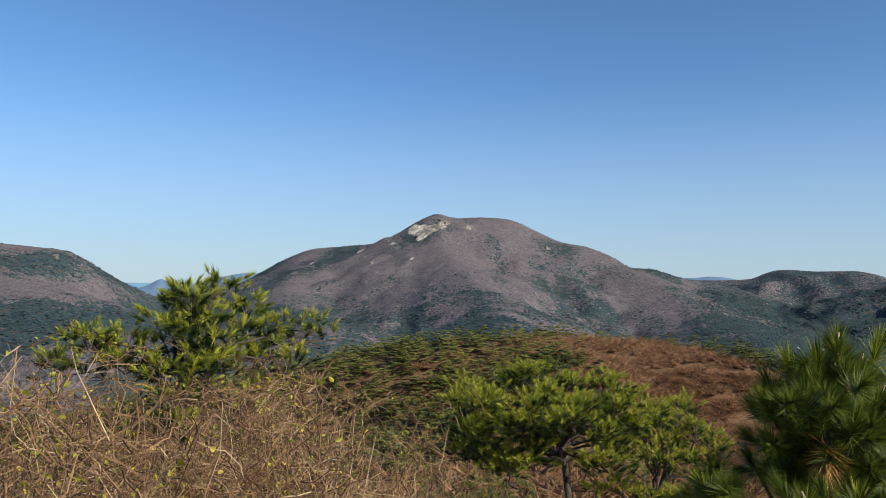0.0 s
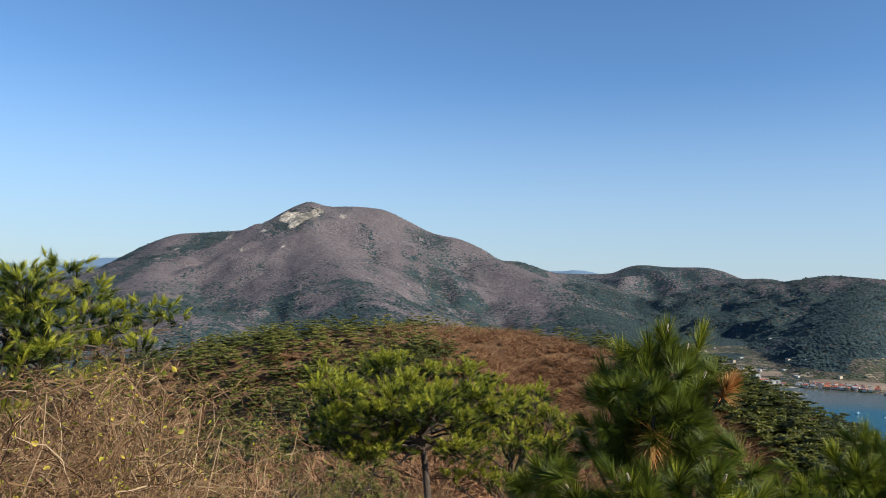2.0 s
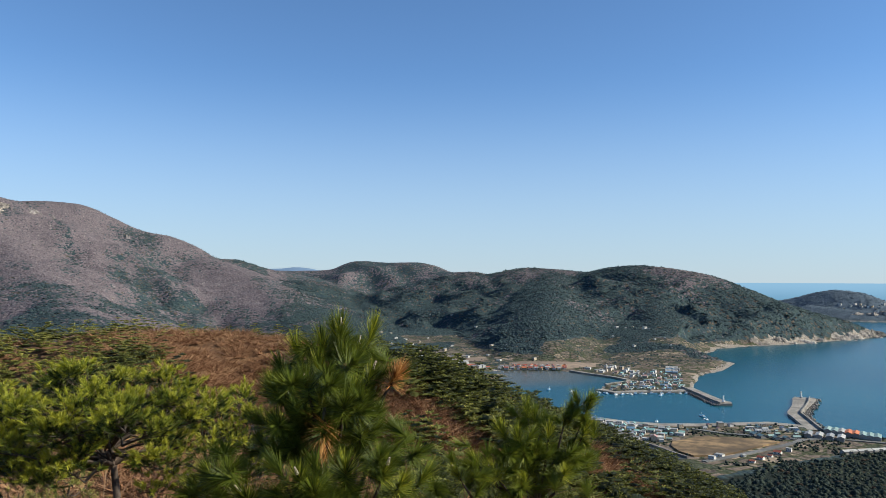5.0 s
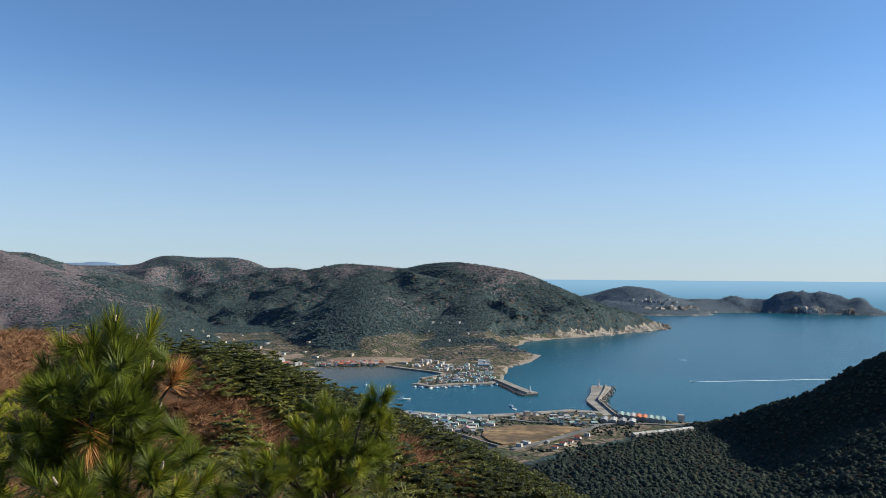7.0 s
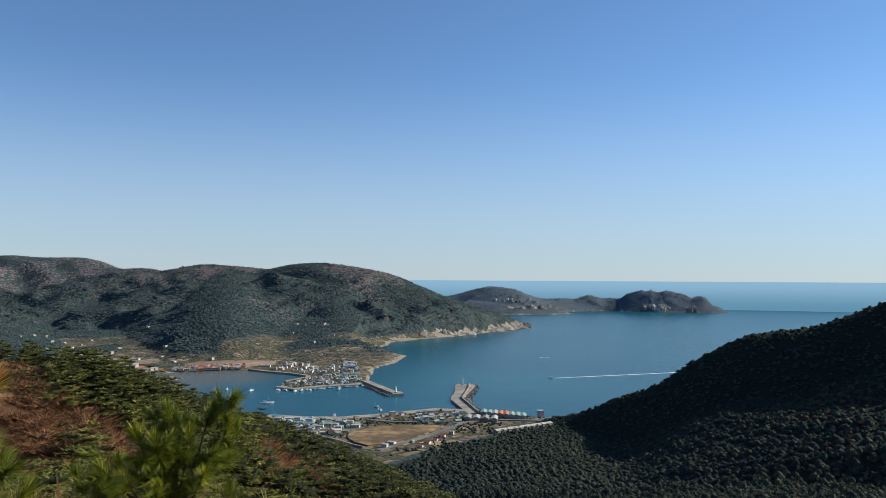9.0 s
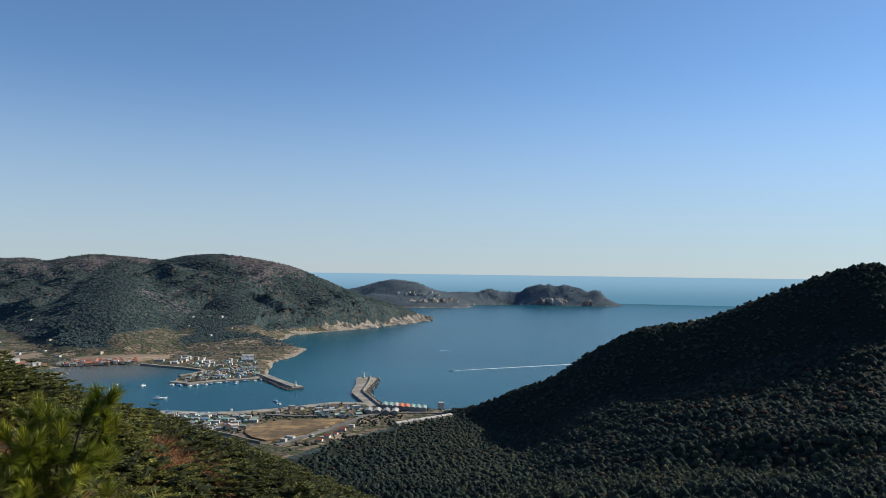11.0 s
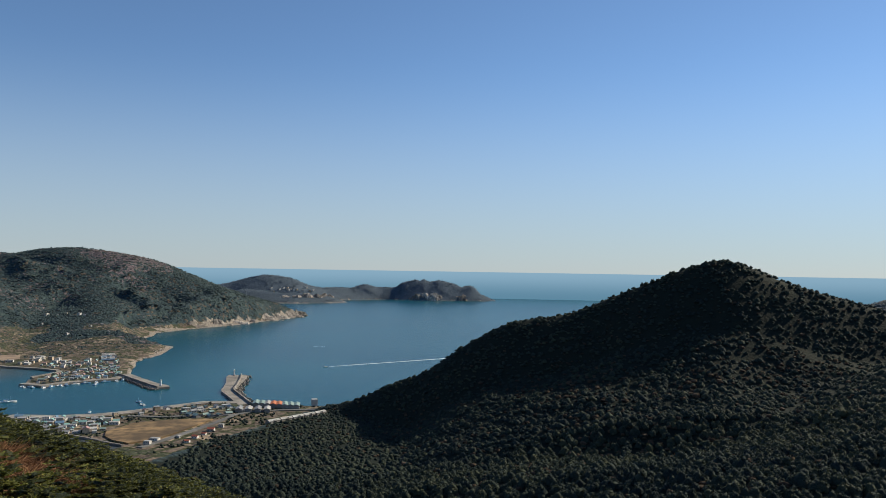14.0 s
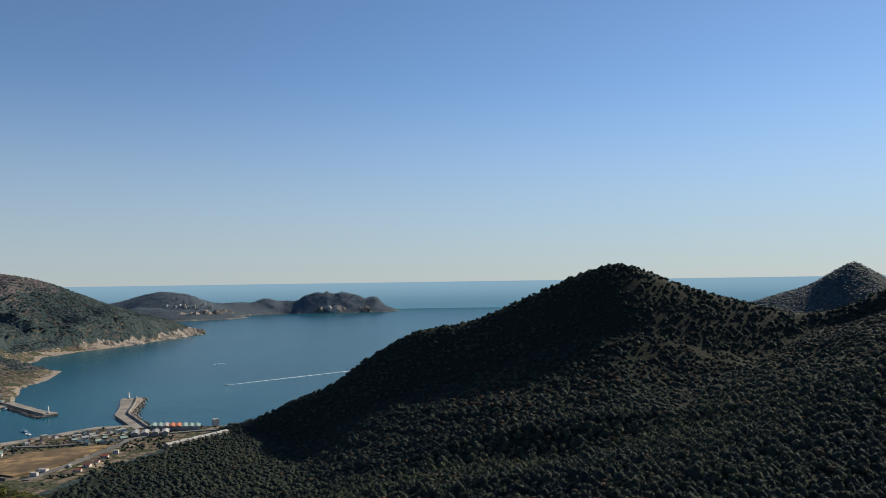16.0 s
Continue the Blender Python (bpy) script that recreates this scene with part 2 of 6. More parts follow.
def grain(nodes, links, scale, detail=4.0, coord=None):
    n = node(nodes, "TexNoise", Scale=scale, Detail=detail)
    if coord is None:
        coord = nodes.new("ShaderNodeNewGeometry").outputs["Position"]
    links.new(coord, n.inputs["Vector"])
    return n.outputs["Fac"]


def bump(nodes, links, height, bsdf, strength=0.5, distance=0.1):
    n = node(nodes, "Bump", Strength=strength, Distance=distance)
    links.new(height, n.inputs["Height"])
    links.new(n.outputs["Normal"], bsdf.inputs["Normal"])


def plain(name, colour, rough=0.7, vary=0.15, scale=3.0, bumpy=0.0, metallic=0.0, per_object=0.0):
    """A surface with grain at two sizes, and a shade of its own on each object if asked."""
    m, n, l, b = material(name)
    dark = tuple(c * (1 - vary) for c in colour)
    light = tuple(min(1, c * (1 + vary)) for c in colour)
    coord = n.new("ShaderNodeTexCoord").outputs["Object"]
    a = grain(n, l, scale, 5, coord)
    c = mix(n, l, stretch(n, l, a, 0.3, 0.7), dark, light)
    c = mix(n, l, stretch(n, l, grain(n, l, scale * 0.13, 3, coord), 0.35, 0.7), c, tuple(x * (1 - vary) for x in dark))
    if per_object:
        r = n.new("ShaderNodeObjectInfo").outputs["Random"]
        c = mix(n, l, math_node(n, l, "MULTIPLY", r, per_object), c, tuple(x * 0.45 for x in colour))
    l.new(c, b.inputs["Base Color"])
    b.inputs["Roughness"].default_value, b.inputs["Metallic"].default_value = rough, metallic
    if bumpy:
        bump(n, l, a, b, 0.6, bumpy)
    return m


def ground_material():
    """Woods, brush, fields, rock and sand by the cover attribute: red pines, green fields, blue bare rock or sand."""
    m, n, l, b = material("land_cover")
    cover = n.new("ShaderNodeAttribute")
    cover.attribute_name = "cover"
    split = n.new("ShaderNodeSeparateColor")
    l.new(cover.outputs["Color"], split.inputs[0])
    pine, field, rock = split.outputs
    place = n.new("ShaderNodeNewGeometry").outputs["Position"]
    mid, fine = grain(n, l, 0.06, 5), grain(n, l, 0.35, 4)
    crowns_at, bushes_at = node(n, "TexVoronoi", Scale=0.15, Randomness=1.0), node(n, "TexVoronoi", Scale=0.34, Randomness=1.0)
    l.new(place, crowns_at.inputs["Vector"])
    l.new(place, bushes_at.inputs["Vector"])
    crown, bush = n.new("ShaderNodeSeparateColor"), n.new("ShaderNodeSeparateColor")
    l.new(crowns_at.outputs["Color"], crown.inputs[0])
    l.new(bushes_at.outputs["Color"], bush.inputs[0])
    # far slopes lean to mauve and blue: haze put into the colour
    brown = mix(n, l, stretch(n, l, mid, 0.36, 0.64), (0.090, 0.074, 0.082), (0.138, 0.112, 0.120))
    brown = mix(n, l, stretch(n, l, bush.outputs[0], 0.1, 0.9), brown, (0.170, 0.140, 0.140))
    brown = mix(n, l, stretch(n, l, bush.outputs[1], 0.84, 0.9), brown, (0.060, 0.062, 0.066))
    brown = mix(n, l, stretch(n, l, math_node(n, l, "ADD", bush.outputs[2], math_node(n, l, "MULTIPLY_ADD", mid, 1.2, -0.6)), 1.06, 1.1), brown, (0.27, 0.24, 0.215))
    green = mix(n, l, crown.outputs[0], (0.028, 0.044, 0.054), (0.053, 0.075, 0.071))
    green = mix(n, l, stretch(n, l, crown.outputs[1], 0.86, 0.9), green, (0.085, 0.070, 0.055))
    p = math_node(n, l, "ADD", pine, math_node(n, l, "MULTIPLY_ADD", mid, 1.1, -0.55))
    p = math_node(n, l, "ADD", p, math_node(n, l, "MULTIPLY_ADD", crown.outputs[2], 0.7, -0.35))
    c = mix(n, l, stretch(n, l, p, 0.47, 0.53), brown, green)
    litter_and_shade = mix(n, l, stretch(n, l, grain(n, l, 1.6, 5), 0.3, 0.7), (0.115, 0.060, 0.028), (0.205, 0.118, 0.058))
    # floor under dense pines nearly black: shade between crowns put into its colour
    litter_and_shade = mix(n, l, stretch(n, l, pine, 0.9, 1.0), litter_and_shade, (0.014, 0.018, 0.012))
    c = mix(n, l, math_node(n, l, "MULTIPLY", cover.outputs["Alpha"], 0.92), c, litter_and_shade)
    plots = node(n, "TexVoronoi", Scale=0.05, Randomness=0.95)
    l.new(n.new("ShaderNodeNewGeometry").outputs["Position"], plots.inputs["Vector"])
    tone = n.new("ShaderNodeSeparateColor")
    l.new(plots.outputs["Color"], tone.inputs[0])
    soil = mix(n, l, tone.outputs[0], (0.095, 0.075, 0.058), (0.190, 0.147, 0.112))
    soil = mix(n, l, stretch(n, l, tone.outputs[1], 0.74, 0.8), soil, (0.055, 0.064, 0.038))
    soil = mix(n, l, stretch(n, l, tone.outputs[2], 0.84, 0.9), soil, (0.29, 0.225, 0.16))
    edge = node(n, "TexVoronoi", Scale=0.05, Randomness=0.95)
    edge.feature = "DISTANCE_TO_EDGE"
    l.new(n.new("ShaderNodeNewGeometry").outputs["Position"], edge.inputs["Vector"])
    soil = mix(n, l, stretch(n, l, edge.outputs["Distance"], 0.05, 0.11), (0.055, 0.06, 0.03), soil)
    soil = mix(n, l, stretch(n, l, fine, 0.52, 0.72), soil, (0.15, 0.125, 0.10))
    height = n.new("ShaderNodeSeparateXYZ")
    l.new(place, height.inputs[0])
    steps = math_node(n, l, "FRACT", math_node(n, l, "ADD", math_node(n, l, "MULTIPLY", height.outputs[2], 0.36), math_node(n, l, "MULTIPLY", mid, 4.5)))
    banks = math_node(n, l, "MULTIPLY", stretch(n, l, steps, 0.48, 0.58), stretch(n, l, height.outputs[2], 5.0, 8.0))
    soil = mix(n, l, math_node(n, l, "MULTIPLY", banks, 0.8), soil, (0.042, 0.048, 0.038))
    c = mix(n, l, stretch(n, l, math_node(n, l, "ADD", field, math_node(n, l, "MULTIPLY_ADD", mid, 0.5, -0.25)), 0.45, 0.55), c, soil)
    stone = mix(n, l, stretch(n, l, fine, 0.3, 0.7), (0.15, 0.13, 0.11), (0.36, 0.31, 0.25))
    c = mix(n, l, stretch(n, l, math_node(n, l, "ADD", rock, math_node(n, l, "MULTIPLY_ADD", mid, 0.5, -0.25)), 0.42, 0.58), c, stone)
    # distance haze painted in: blue from 3.3 km, paler blue from 4.4 km
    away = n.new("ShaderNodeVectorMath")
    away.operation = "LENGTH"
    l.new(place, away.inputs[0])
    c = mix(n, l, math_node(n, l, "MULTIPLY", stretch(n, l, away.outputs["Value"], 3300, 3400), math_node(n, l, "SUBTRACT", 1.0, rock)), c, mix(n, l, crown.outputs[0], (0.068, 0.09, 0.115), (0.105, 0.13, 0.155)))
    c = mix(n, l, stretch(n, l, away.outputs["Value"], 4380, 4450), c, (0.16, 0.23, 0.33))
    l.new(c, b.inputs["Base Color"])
    b.inputs["Roughness"].default_value = 0.95
    b.inputs["Specular IOR Level"].default_value = 0.1
    crown_domes = math_node(n, l, "MULTIPLY", math_node(n, l, "MULTIPLY", crowns_at.outputs["Distance"], crowns_at.outputs["Distance"]), -0.9)
    bush_domes = math_node(n, l, "MULTIPLY", bushes_at.outputs["Distance"], -0.22)
    domes = math_node(n, l, "MULTIPLY", math_node(n, l, "ADD", crown_domes, bush_domes), math_node(n, l, "SUBTRACT", 1.0, cover.outputs["Alpha"]))
    rough = math_node(n, l, "ADD", math_node(n, l, "MULTIPLY", fine, 0.3), domes)
    bump(n, l, rough, b, 0.4, 6.0)
    return m


def water_material():
    m, n, l, b = material("sea_water")
    coord = n.new("ShaderNodeNewGeometry").outputs["Position"]
    shallow = mix(n, l, stretch(n, l, grain(n, l, 0.0022, 3, coord), 0.35, 0.7), (0.006, 0.064, 0.098), (0.009, 0.083, 0.118))
    away = n.new("ShaderNodeVectorMath")
    away.operation = "DISTANCE"
    away.inputs[1].default_value = (745, 1085, 0)
    l.new(coord, away.inputs[0])
    bed = math_node(n, l, "ADD", away.outputs["Value"], math_node(n, l, "MULTIPLY", grain(n, l, 0.02, 3, coord), 60.0))
    shallow = mix(n, l, stretch(n, l, bed, 110, 235), (0.088, 0.092, 0.075), shallow)
    l.new(shallow, b.inputs["Base Color"])
    b.inputs["Roughness"].default_value = 0.22
    b.inputs["IOR"].default_value = 1.33
    b.inputs["Specular IOR Level"].default_value = 0.13
    streak = n.new("ShaderNodeMapping")
    streak.inputs["Scale"].default_value = (1.0, 0.35, 1.0)
    l.new(coord, streak.inputs["Vector"])
    w = math_node(n, l, "ADD", grain(n, l, 0.35, 3, streak.outputs[0]), math_node(n, l, "MULTIPLY", grain(n, l, 0.03, 3, coord), 2.0))
    bump(n, l, w, b, 0.5, 0.5)
    return m


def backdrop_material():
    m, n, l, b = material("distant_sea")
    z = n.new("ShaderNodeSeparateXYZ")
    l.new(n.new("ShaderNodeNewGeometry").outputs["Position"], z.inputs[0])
    # emitted colour pales upwards: horizon haze painted into the backdrop
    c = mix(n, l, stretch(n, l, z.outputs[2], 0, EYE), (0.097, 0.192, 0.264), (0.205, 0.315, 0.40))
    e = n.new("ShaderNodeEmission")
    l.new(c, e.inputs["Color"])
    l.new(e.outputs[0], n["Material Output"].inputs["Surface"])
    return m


GROUND, WATER, SEA_BACKDROP = ground_material(), water_material(), backdrop_material()


# ---- mesh helpers ----
def mesh_from(name, verts, faces, smooth=False, mats=(), mat_index=None):
    """A mesh from arrays; faces is one array of triangles or quads."""
    me = bpy.data.meshes.new(name)
    verts, faces = np.asarray(verts, np.float32), np.asarray(faces, np.int32)
    k = faces.shape[1]
    me.vertices.add(len(verts))
    me.vertices.foreach_set("co", verts.ravel())
    me.loops.add(faces.size)
    me.loops.foreach_set("vertex_index", faces.ravel())
    me.polygons.add(len(faces))
    me.polygons.foreach_set("loop_start", np.arange(0, faces.size, k, dtype=np.int32))
    me.polygons.foreach_set("loop_total", np.full(len(faces), k, np.int32))
    me.polygons.foreach_set("use_smooth", np.full(len(faces), smooth))
    for m in mats:
        me.materials.append(m)
    if mat_index is not None:
        me.polygons.foreach_set("material_index", np.asarray(mat_index, np.int32))
    me.update(calc_edges=True)
    return me


def grid_faces(rows, cols, wrap=False):
    i, j = np.meshgrid(np.arange(rows - 1), np.arange(cols if wrap else cols - 1), indexing="ij")
    k = (j + 1) % cols
    return np.stack([i * cols + j, i * cols + k, (i + 1) * cols + k, (i + 1) * cols + j], -1).reshape(-1, 4)


# ---- ground, sea and distance ----
bearings = np.radians(np.concatenate([np.arange(-42, 112, 0.34), np.arange(112, 318, 4.0)]))
reach = np.concatenate([[0.01], np.geomspace(0.8, 300, 120), np.geomspace(303, 1400, 130)[0:], np.arange(1412, 2800, 14.0), np.arange(2825, 4300, 24.0), np.linspace(4320, 5600, 22)])
rr, bb = np.meshgrid(reach, bearings, indexing="ij")
gx, gy = rr * np.sin(bb), rr * np.cos(bb)
gz, gs = land(gx, gy)
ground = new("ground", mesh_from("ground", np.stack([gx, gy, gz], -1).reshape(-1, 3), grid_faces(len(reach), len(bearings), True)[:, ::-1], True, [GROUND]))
tagged(ground, "wooded brown and green hills falling to a coastal plain", "ground", kind="structure")


def land_cover(x, y, z, s):
    """Shares of pine, field, and bare rock or sand."""
    d, b = np.hypot(x, y), np.degrees(np.arctan2(x, y))
    far = d > 1000
    pine = 0.5 + 0.6 * fbm(x, y, 230, 4, 71) + 0.45 * fbm(x, y, 70, 3, 76)
    pine = np.where(far & (b < 17), pine - 0.08 + 0.75 * fbm(x * 1.0, y * 0.3, 105, 3, 79) - 0.3 * ramp(z, 150, 330) + 0.42 * ramp(-z, -130, -60) * ramp(-b, -9, 2), pine)
    pine = np.where(far & (b >= 17), pine + 0.42 * ramp(b, 17, 26) - 0.5 * ramp(z + 30 * fbm(x, y, 120, 3, 70), 120, 205), pine)
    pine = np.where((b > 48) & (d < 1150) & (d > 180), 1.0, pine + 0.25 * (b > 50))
    pine = np.where((d < 400) & (b < 55), 0.25 + 0.6 * fbm(x, y, 40, 3, 72), pine)
    pine = np.where(d > 3500, 1.0, pine)
    field = np.where(np.hypot(x - 1150, y - 1100) < 260, ramp(-z, -42, -25), ramp(-z, -17, -8)) * ramp(b, 4, 9) * ramp(-b, -56, -50) * ramp(y, 420, 460) * ramp(0.35 + fbm(x, y, 150, 3, 73), -0.1, 0.25)
    field = np.maximum(field, ramp(-z, -5, -3.5) * ramp(b, 10, 20) * ramp(y, 415, 450) * ramp(d, 440, 520))
    rim = 12 + 14 * fbm(x, y, 90, 3, 74)
    bluffs = (x > 1585) & (y > 1200) & (d < 2720)
    rock = ramp(-z, -rim, -rim * 0.4) * (d > 1750) * ~bluffs * ((s < 40) | (s < 0)) * ramp(fbm(x, y, 160, 2, 75), -0.35, 0.0)
    rock = np.where(d > 3500, 0.5 * rock, rock)
    rock = np.maximum(rock, bluffs * ramp(-s, -20, -9) * ramp(fbm(x, y, 80, 3, 77), -0.12, 0.12))
    rock = np.maximum(rock, ramp(z, -1, 0.2) * ramp(-z, -1.7, -1.2) * (d > 420))
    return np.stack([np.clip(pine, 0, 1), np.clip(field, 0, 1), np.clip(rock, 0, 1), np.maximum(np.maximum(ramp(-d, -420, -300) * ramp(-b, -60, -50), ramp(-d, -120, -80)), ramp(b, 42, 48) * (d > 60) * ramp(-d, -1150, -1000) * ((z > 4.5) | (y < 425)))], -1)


cover = ground.data.attributes.new("cover", "FLOAT_COLOR", "POINT")
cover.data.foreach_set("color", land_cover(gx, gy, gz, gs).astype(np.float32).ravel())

ring = np.radians(np.arange(0, 360, 2.0))
sr, sa = np.meshgrid([1.0, 400, 1000, 2000, 3500, 4990], ring, indexing="ij")
water = new("sea", mesh_from("sea", np.stack([sr * np.sin(sa), sr * np.cos(sa), sr * 0], -1).reshape(-1, 3), grid_faces(6, len(ring), True)[:, ::-1], True, [WATER]))
tagged(water, "calm deep blue sea in a sheltered bay", "sea", kind="structure")
# added sloping ring that glows in place of the sea beyond 4.5 km
br, bz = np.meshgrid([0, 1], ring, indexing="ij")
back = new("backdrop", mesh_from("backdrop", np.stack([(4560 + 400 * br) * np.sin(bz), (4560 + 400 * br) * np.cos(bz), br * (EYE - 1.0) - 0.5 * (1 - br)], -1).reshape(-1, 3), grid_faces(2, len(ring), True), True, [SEA_BACKDROP]))
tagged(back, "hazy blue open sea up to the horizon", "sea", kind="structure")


# ---- plants ----
rng = np.random.default_rng(7)


def foliage(name, dark, mid, light, rough=0.6, through_light=0.25, speckle=0.0, scale=3.0):
    """Leaves, needles or twigs: the tone attribute runs from dark to light."""
    m, n, l, b = material(name)
    tone = n.new("ShaderNodeAttribute")
    tone.attribute_name = "tone"
    t = math_node(n, l, "ADD", tone.outputs["Fac"], math_node(n, l, "MULTIPLY_ADD", n.new("ShaderNodeNewGeometry").outputs["Random Per Island"], 0.3, -0.15))
    if speckle:
        grains = grain(n, l, scale, 5.0)
        t = math_node(n, l, "ADD", t, math_node(n, l, "MULTIPLY_ADD", grains, 2 * speckle, -speckle))
        bump(n, l, grains, b, 0.9, 0.9 / scale)
    c = mix(n, l, stretch(n, l, t, 0.0, 0.5), dark, mid)
    c = mix(n, l, stretch(n, l, t, 0.5, 1.0), c, light)
    l.new(c, b.inputs["Base Color"])
    b.inputs["Roughness"].default_value = rough
    b.inputs["Specular IOR Level"].default_value = 0.25 if rough < 0.7 else 0.08
    if through_light:
        tr = n.new("ShaderNodeBsdfTranslucent")
        l.new(c, tr.inputs["Color"])
        add = n.new("ShaderNodeMixShader")
        add.inputs[0].default_value = through_light
        l.new(b.outputs[0], add.inputs[1])
        l.new(tr.outputs[0], add.inputs[2])
        l.new(add.outputs[0], n["Material Output"].inputs["Surface"])
    return m


# the dark ends stand in for shade inside the foliage
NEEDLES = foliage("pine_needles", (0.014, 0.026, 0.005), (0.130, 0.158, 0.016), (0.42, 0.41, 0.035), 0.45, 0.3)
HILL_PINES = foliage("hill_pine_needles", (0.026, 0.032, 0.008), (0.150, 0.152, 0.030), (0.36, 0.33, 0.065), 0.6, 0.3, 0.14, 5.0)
DEAD_NEEDLES = foliage("dead_pine_needles", (0.22, 0.09, 0.025), (0.42, 0.19, 0.05), (0.62, 0.38, 0.14))
TWIGS = foliage("bare_twigs", (0.08, 0.042, 0.022), (0.22, 0.13, 0.068), (0.40, 0.285, 0.17), 0.8, 0.0)
RUST_TWIGS = foliage("rusty_brush", (0.095, 0.046, 0.022), (0.215, 0.112, 0.056), (0.36, 0.21, 0.11), 0.8, 0.1)
LEAVES = foliage("autumn_leaves", (0.15, 0.16, 0.02), (0.36, 0.33, 0.03), (0.56, 0.42, 0.05), 0.5, 0.35)
# far and cape crowns carry haze as a bluish tint of their colour
HAZED_PINES = foliage("distant_pine_crowns", (0.028, 0.043, 0.053), (0.046, 0.067, 0.067), (0.075, 0.097, 0.080), 0.8, 0.0, 0.2, 0.45)
HAZED_CAPE_PINES = foliage("cape_pine_crowns", (0.070, 0.092, 0.115), (0.095, 0.120, 0.145), (0.125, 0.150, 0.172), 0.8, 0.0)
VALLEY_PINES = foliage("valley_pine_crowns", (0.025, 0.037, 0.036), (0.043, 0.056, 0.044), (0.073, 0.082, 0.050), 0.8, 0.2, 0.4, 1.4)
# mountain brush tinted mauve for the haze of distance
FAR_BRUSH = foliage("distant_brown_brush", (0.094, 0.077, 0.085), (0.120, 0.098, 0.105), (0.150, 0.123, 0.128), 0.9, 0.0)
BAY_BRUSH = foliage("bay_brown_brush", (0.062, 0.053, 0.050), (0.088, 0.073, 0.062), (0.120, 0.097, 0.078), 0.9, 0.0)
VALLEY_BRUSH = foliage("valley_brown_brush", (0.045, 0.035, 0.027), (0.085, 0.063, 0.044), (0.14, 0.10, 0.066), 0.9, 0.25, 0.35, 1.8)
BARK = plain("pine_bark", (0.085, 0.06, 0.043), 0.9, 0.45, 14.0, 0.02)
BUD = plain("pale_pine_bud", (0.62, 0.5, 0.38), 0.7, 0.2, 60.0)
CONE = plain("brown_pine_cone", (0.26, 0.11, 0.045), 0.8, 0.4, 80.0, 0.01)


class Bag:
    """Gathers triangles for one mesh."""

    def __init__(self):
        self.v, self.f, self.t, self.n = [], [], [], 0

    def add(self, v, f, tone=0.5):
        v = np.asarray(v, float).reshape(-1, 3)
        self.v.append(v)
        self.f.append(np.asarray(f, np.int64).reshape(-1, 3) + self.n)
        self.t.append(np.broadcast_to(np.asarray(tone, float), (len(v),)))
        self.n += len(v)

    def stamp(self, v, f, pos, rot, size, tone, shade=0.0):
        """Copies of one small mesh: places (n,3), turns (n,3,3), sizes (n,) or (n,3), tones (n,), and a tone of each of its points."""
        n, k = len(pos), len(v)
        size = np.asarray(size, float)
        size = size[:, None] * np.ones(3) if size.ndim == 1 else size
        out = np.einsum("nij,nkj->nki", rot, v[None] * size[:, None, :]) + pos[:, None, :]
        self.add(out.reshape(-1, 3), (f[None] + (np.arange(n) * k)[:, None, None]).reshape(-1, 3), np.clip(np.asarray(tone)[:, None] + np.zeros(k) + shade, 0, 1).ravel())

    def mesh(self, name, mat, smooth=False):
        me = mesh_from(name, np.concatenate(self.v), np.concatenate(self.f), smooth, [mat])
        tone = me.attributes.new("tone", "FLOAT", "POINT")
        tone.data.foreach_set("value", np.concatenate(self.t).astype(np.float32))
        return me


def turns(way, spin=None):
    """Turns that take z to the given ways."""
    z = np.asarray(way, float)
    z = z / np.linalg.norm(z, axis=1, keepdims=True)
    spin = rng.uniform(0, 6.283, len(z)) if spin is None else spin
    ref = np.where(np.abs(z[:, 2:3]) > 0.9, [[1.0, 0, 0]], [[0, 0, 1.0]])
    x = np.cross(ref, z)
    x /= np.linalg.norm(x, axis=1, keepdims=True)
    y = np.cross(z, x)
    c, s = np.cos(spin)[:, None], np.sin(spin)[:, None]
    return np.stack([x * c + y * s, y * c - x * s, z], 2)


def tuft(n, length, width, stem, tight, wide):
    """Needles along a shoot that points up z."""
    s, a = rng.uniform(0, 1, n) ** 0.8, rng.uniform(0, 6.283, n)
    lean = np.radians(wide * (1 - s) + tight * s) * rng.uniform(0.75, 1.25, n)
    base = np.stack([0 * s, 0 * s, stem * s], -1)
    way = np.stack([np.sin(lean) * np.cos(a), np.sin(lean) * np.sin(a), np.cos(lean)], -1)
    tip = base + way * (length * rng.uniform(0.75, 1.1, n))[:, None]
    side = np.stack([-np.sin(a), np.cos(a), 0 * a], -1) * width / 2
    v = np.stack([base - side, base + side, tip], 1).reshape(-1, 3)
    return v, np.arange(3 * n).reshape(-1, 3)


def tube(bag, pts, radii, sides=6, tone=0.5):
    pts, radii = np.asarray(pts, float), np.asarray(radii, float)
    way = np.gradient(pts, axis=0)
    rot = turns(way, np.zeros(len(pts)))
    a = np.linspace(0, 2 * np.pi, sides, endpoint=False)
    ring_v = np.stack([np.cos(a), np.sin(a), 0 * a], -1)
    v = np.einsum("nij,kj->nki", rot, ring_v) * radii[:, None, None] + pts[:, None]
    q = grid_faces(len(pts), sides, True)
    bag.add(v, np.concatenate([q[:, [0, 1, 2]], q[:, [0, 2, 3]]]), tone)


def curve_pts(a, b, n=6, sag=0.0, wander=0.0):
    t = np.linspace(0, 1, n)[:, None]
    p = np.asarray(a) * (1 - t) + np.asarray(b) * t
    p[:, 2] += sag * np.sin(t[:, 0] * np.pi)
    p[1:-1] += rng.normal(0, wander, (n - 2, 3))
    return p


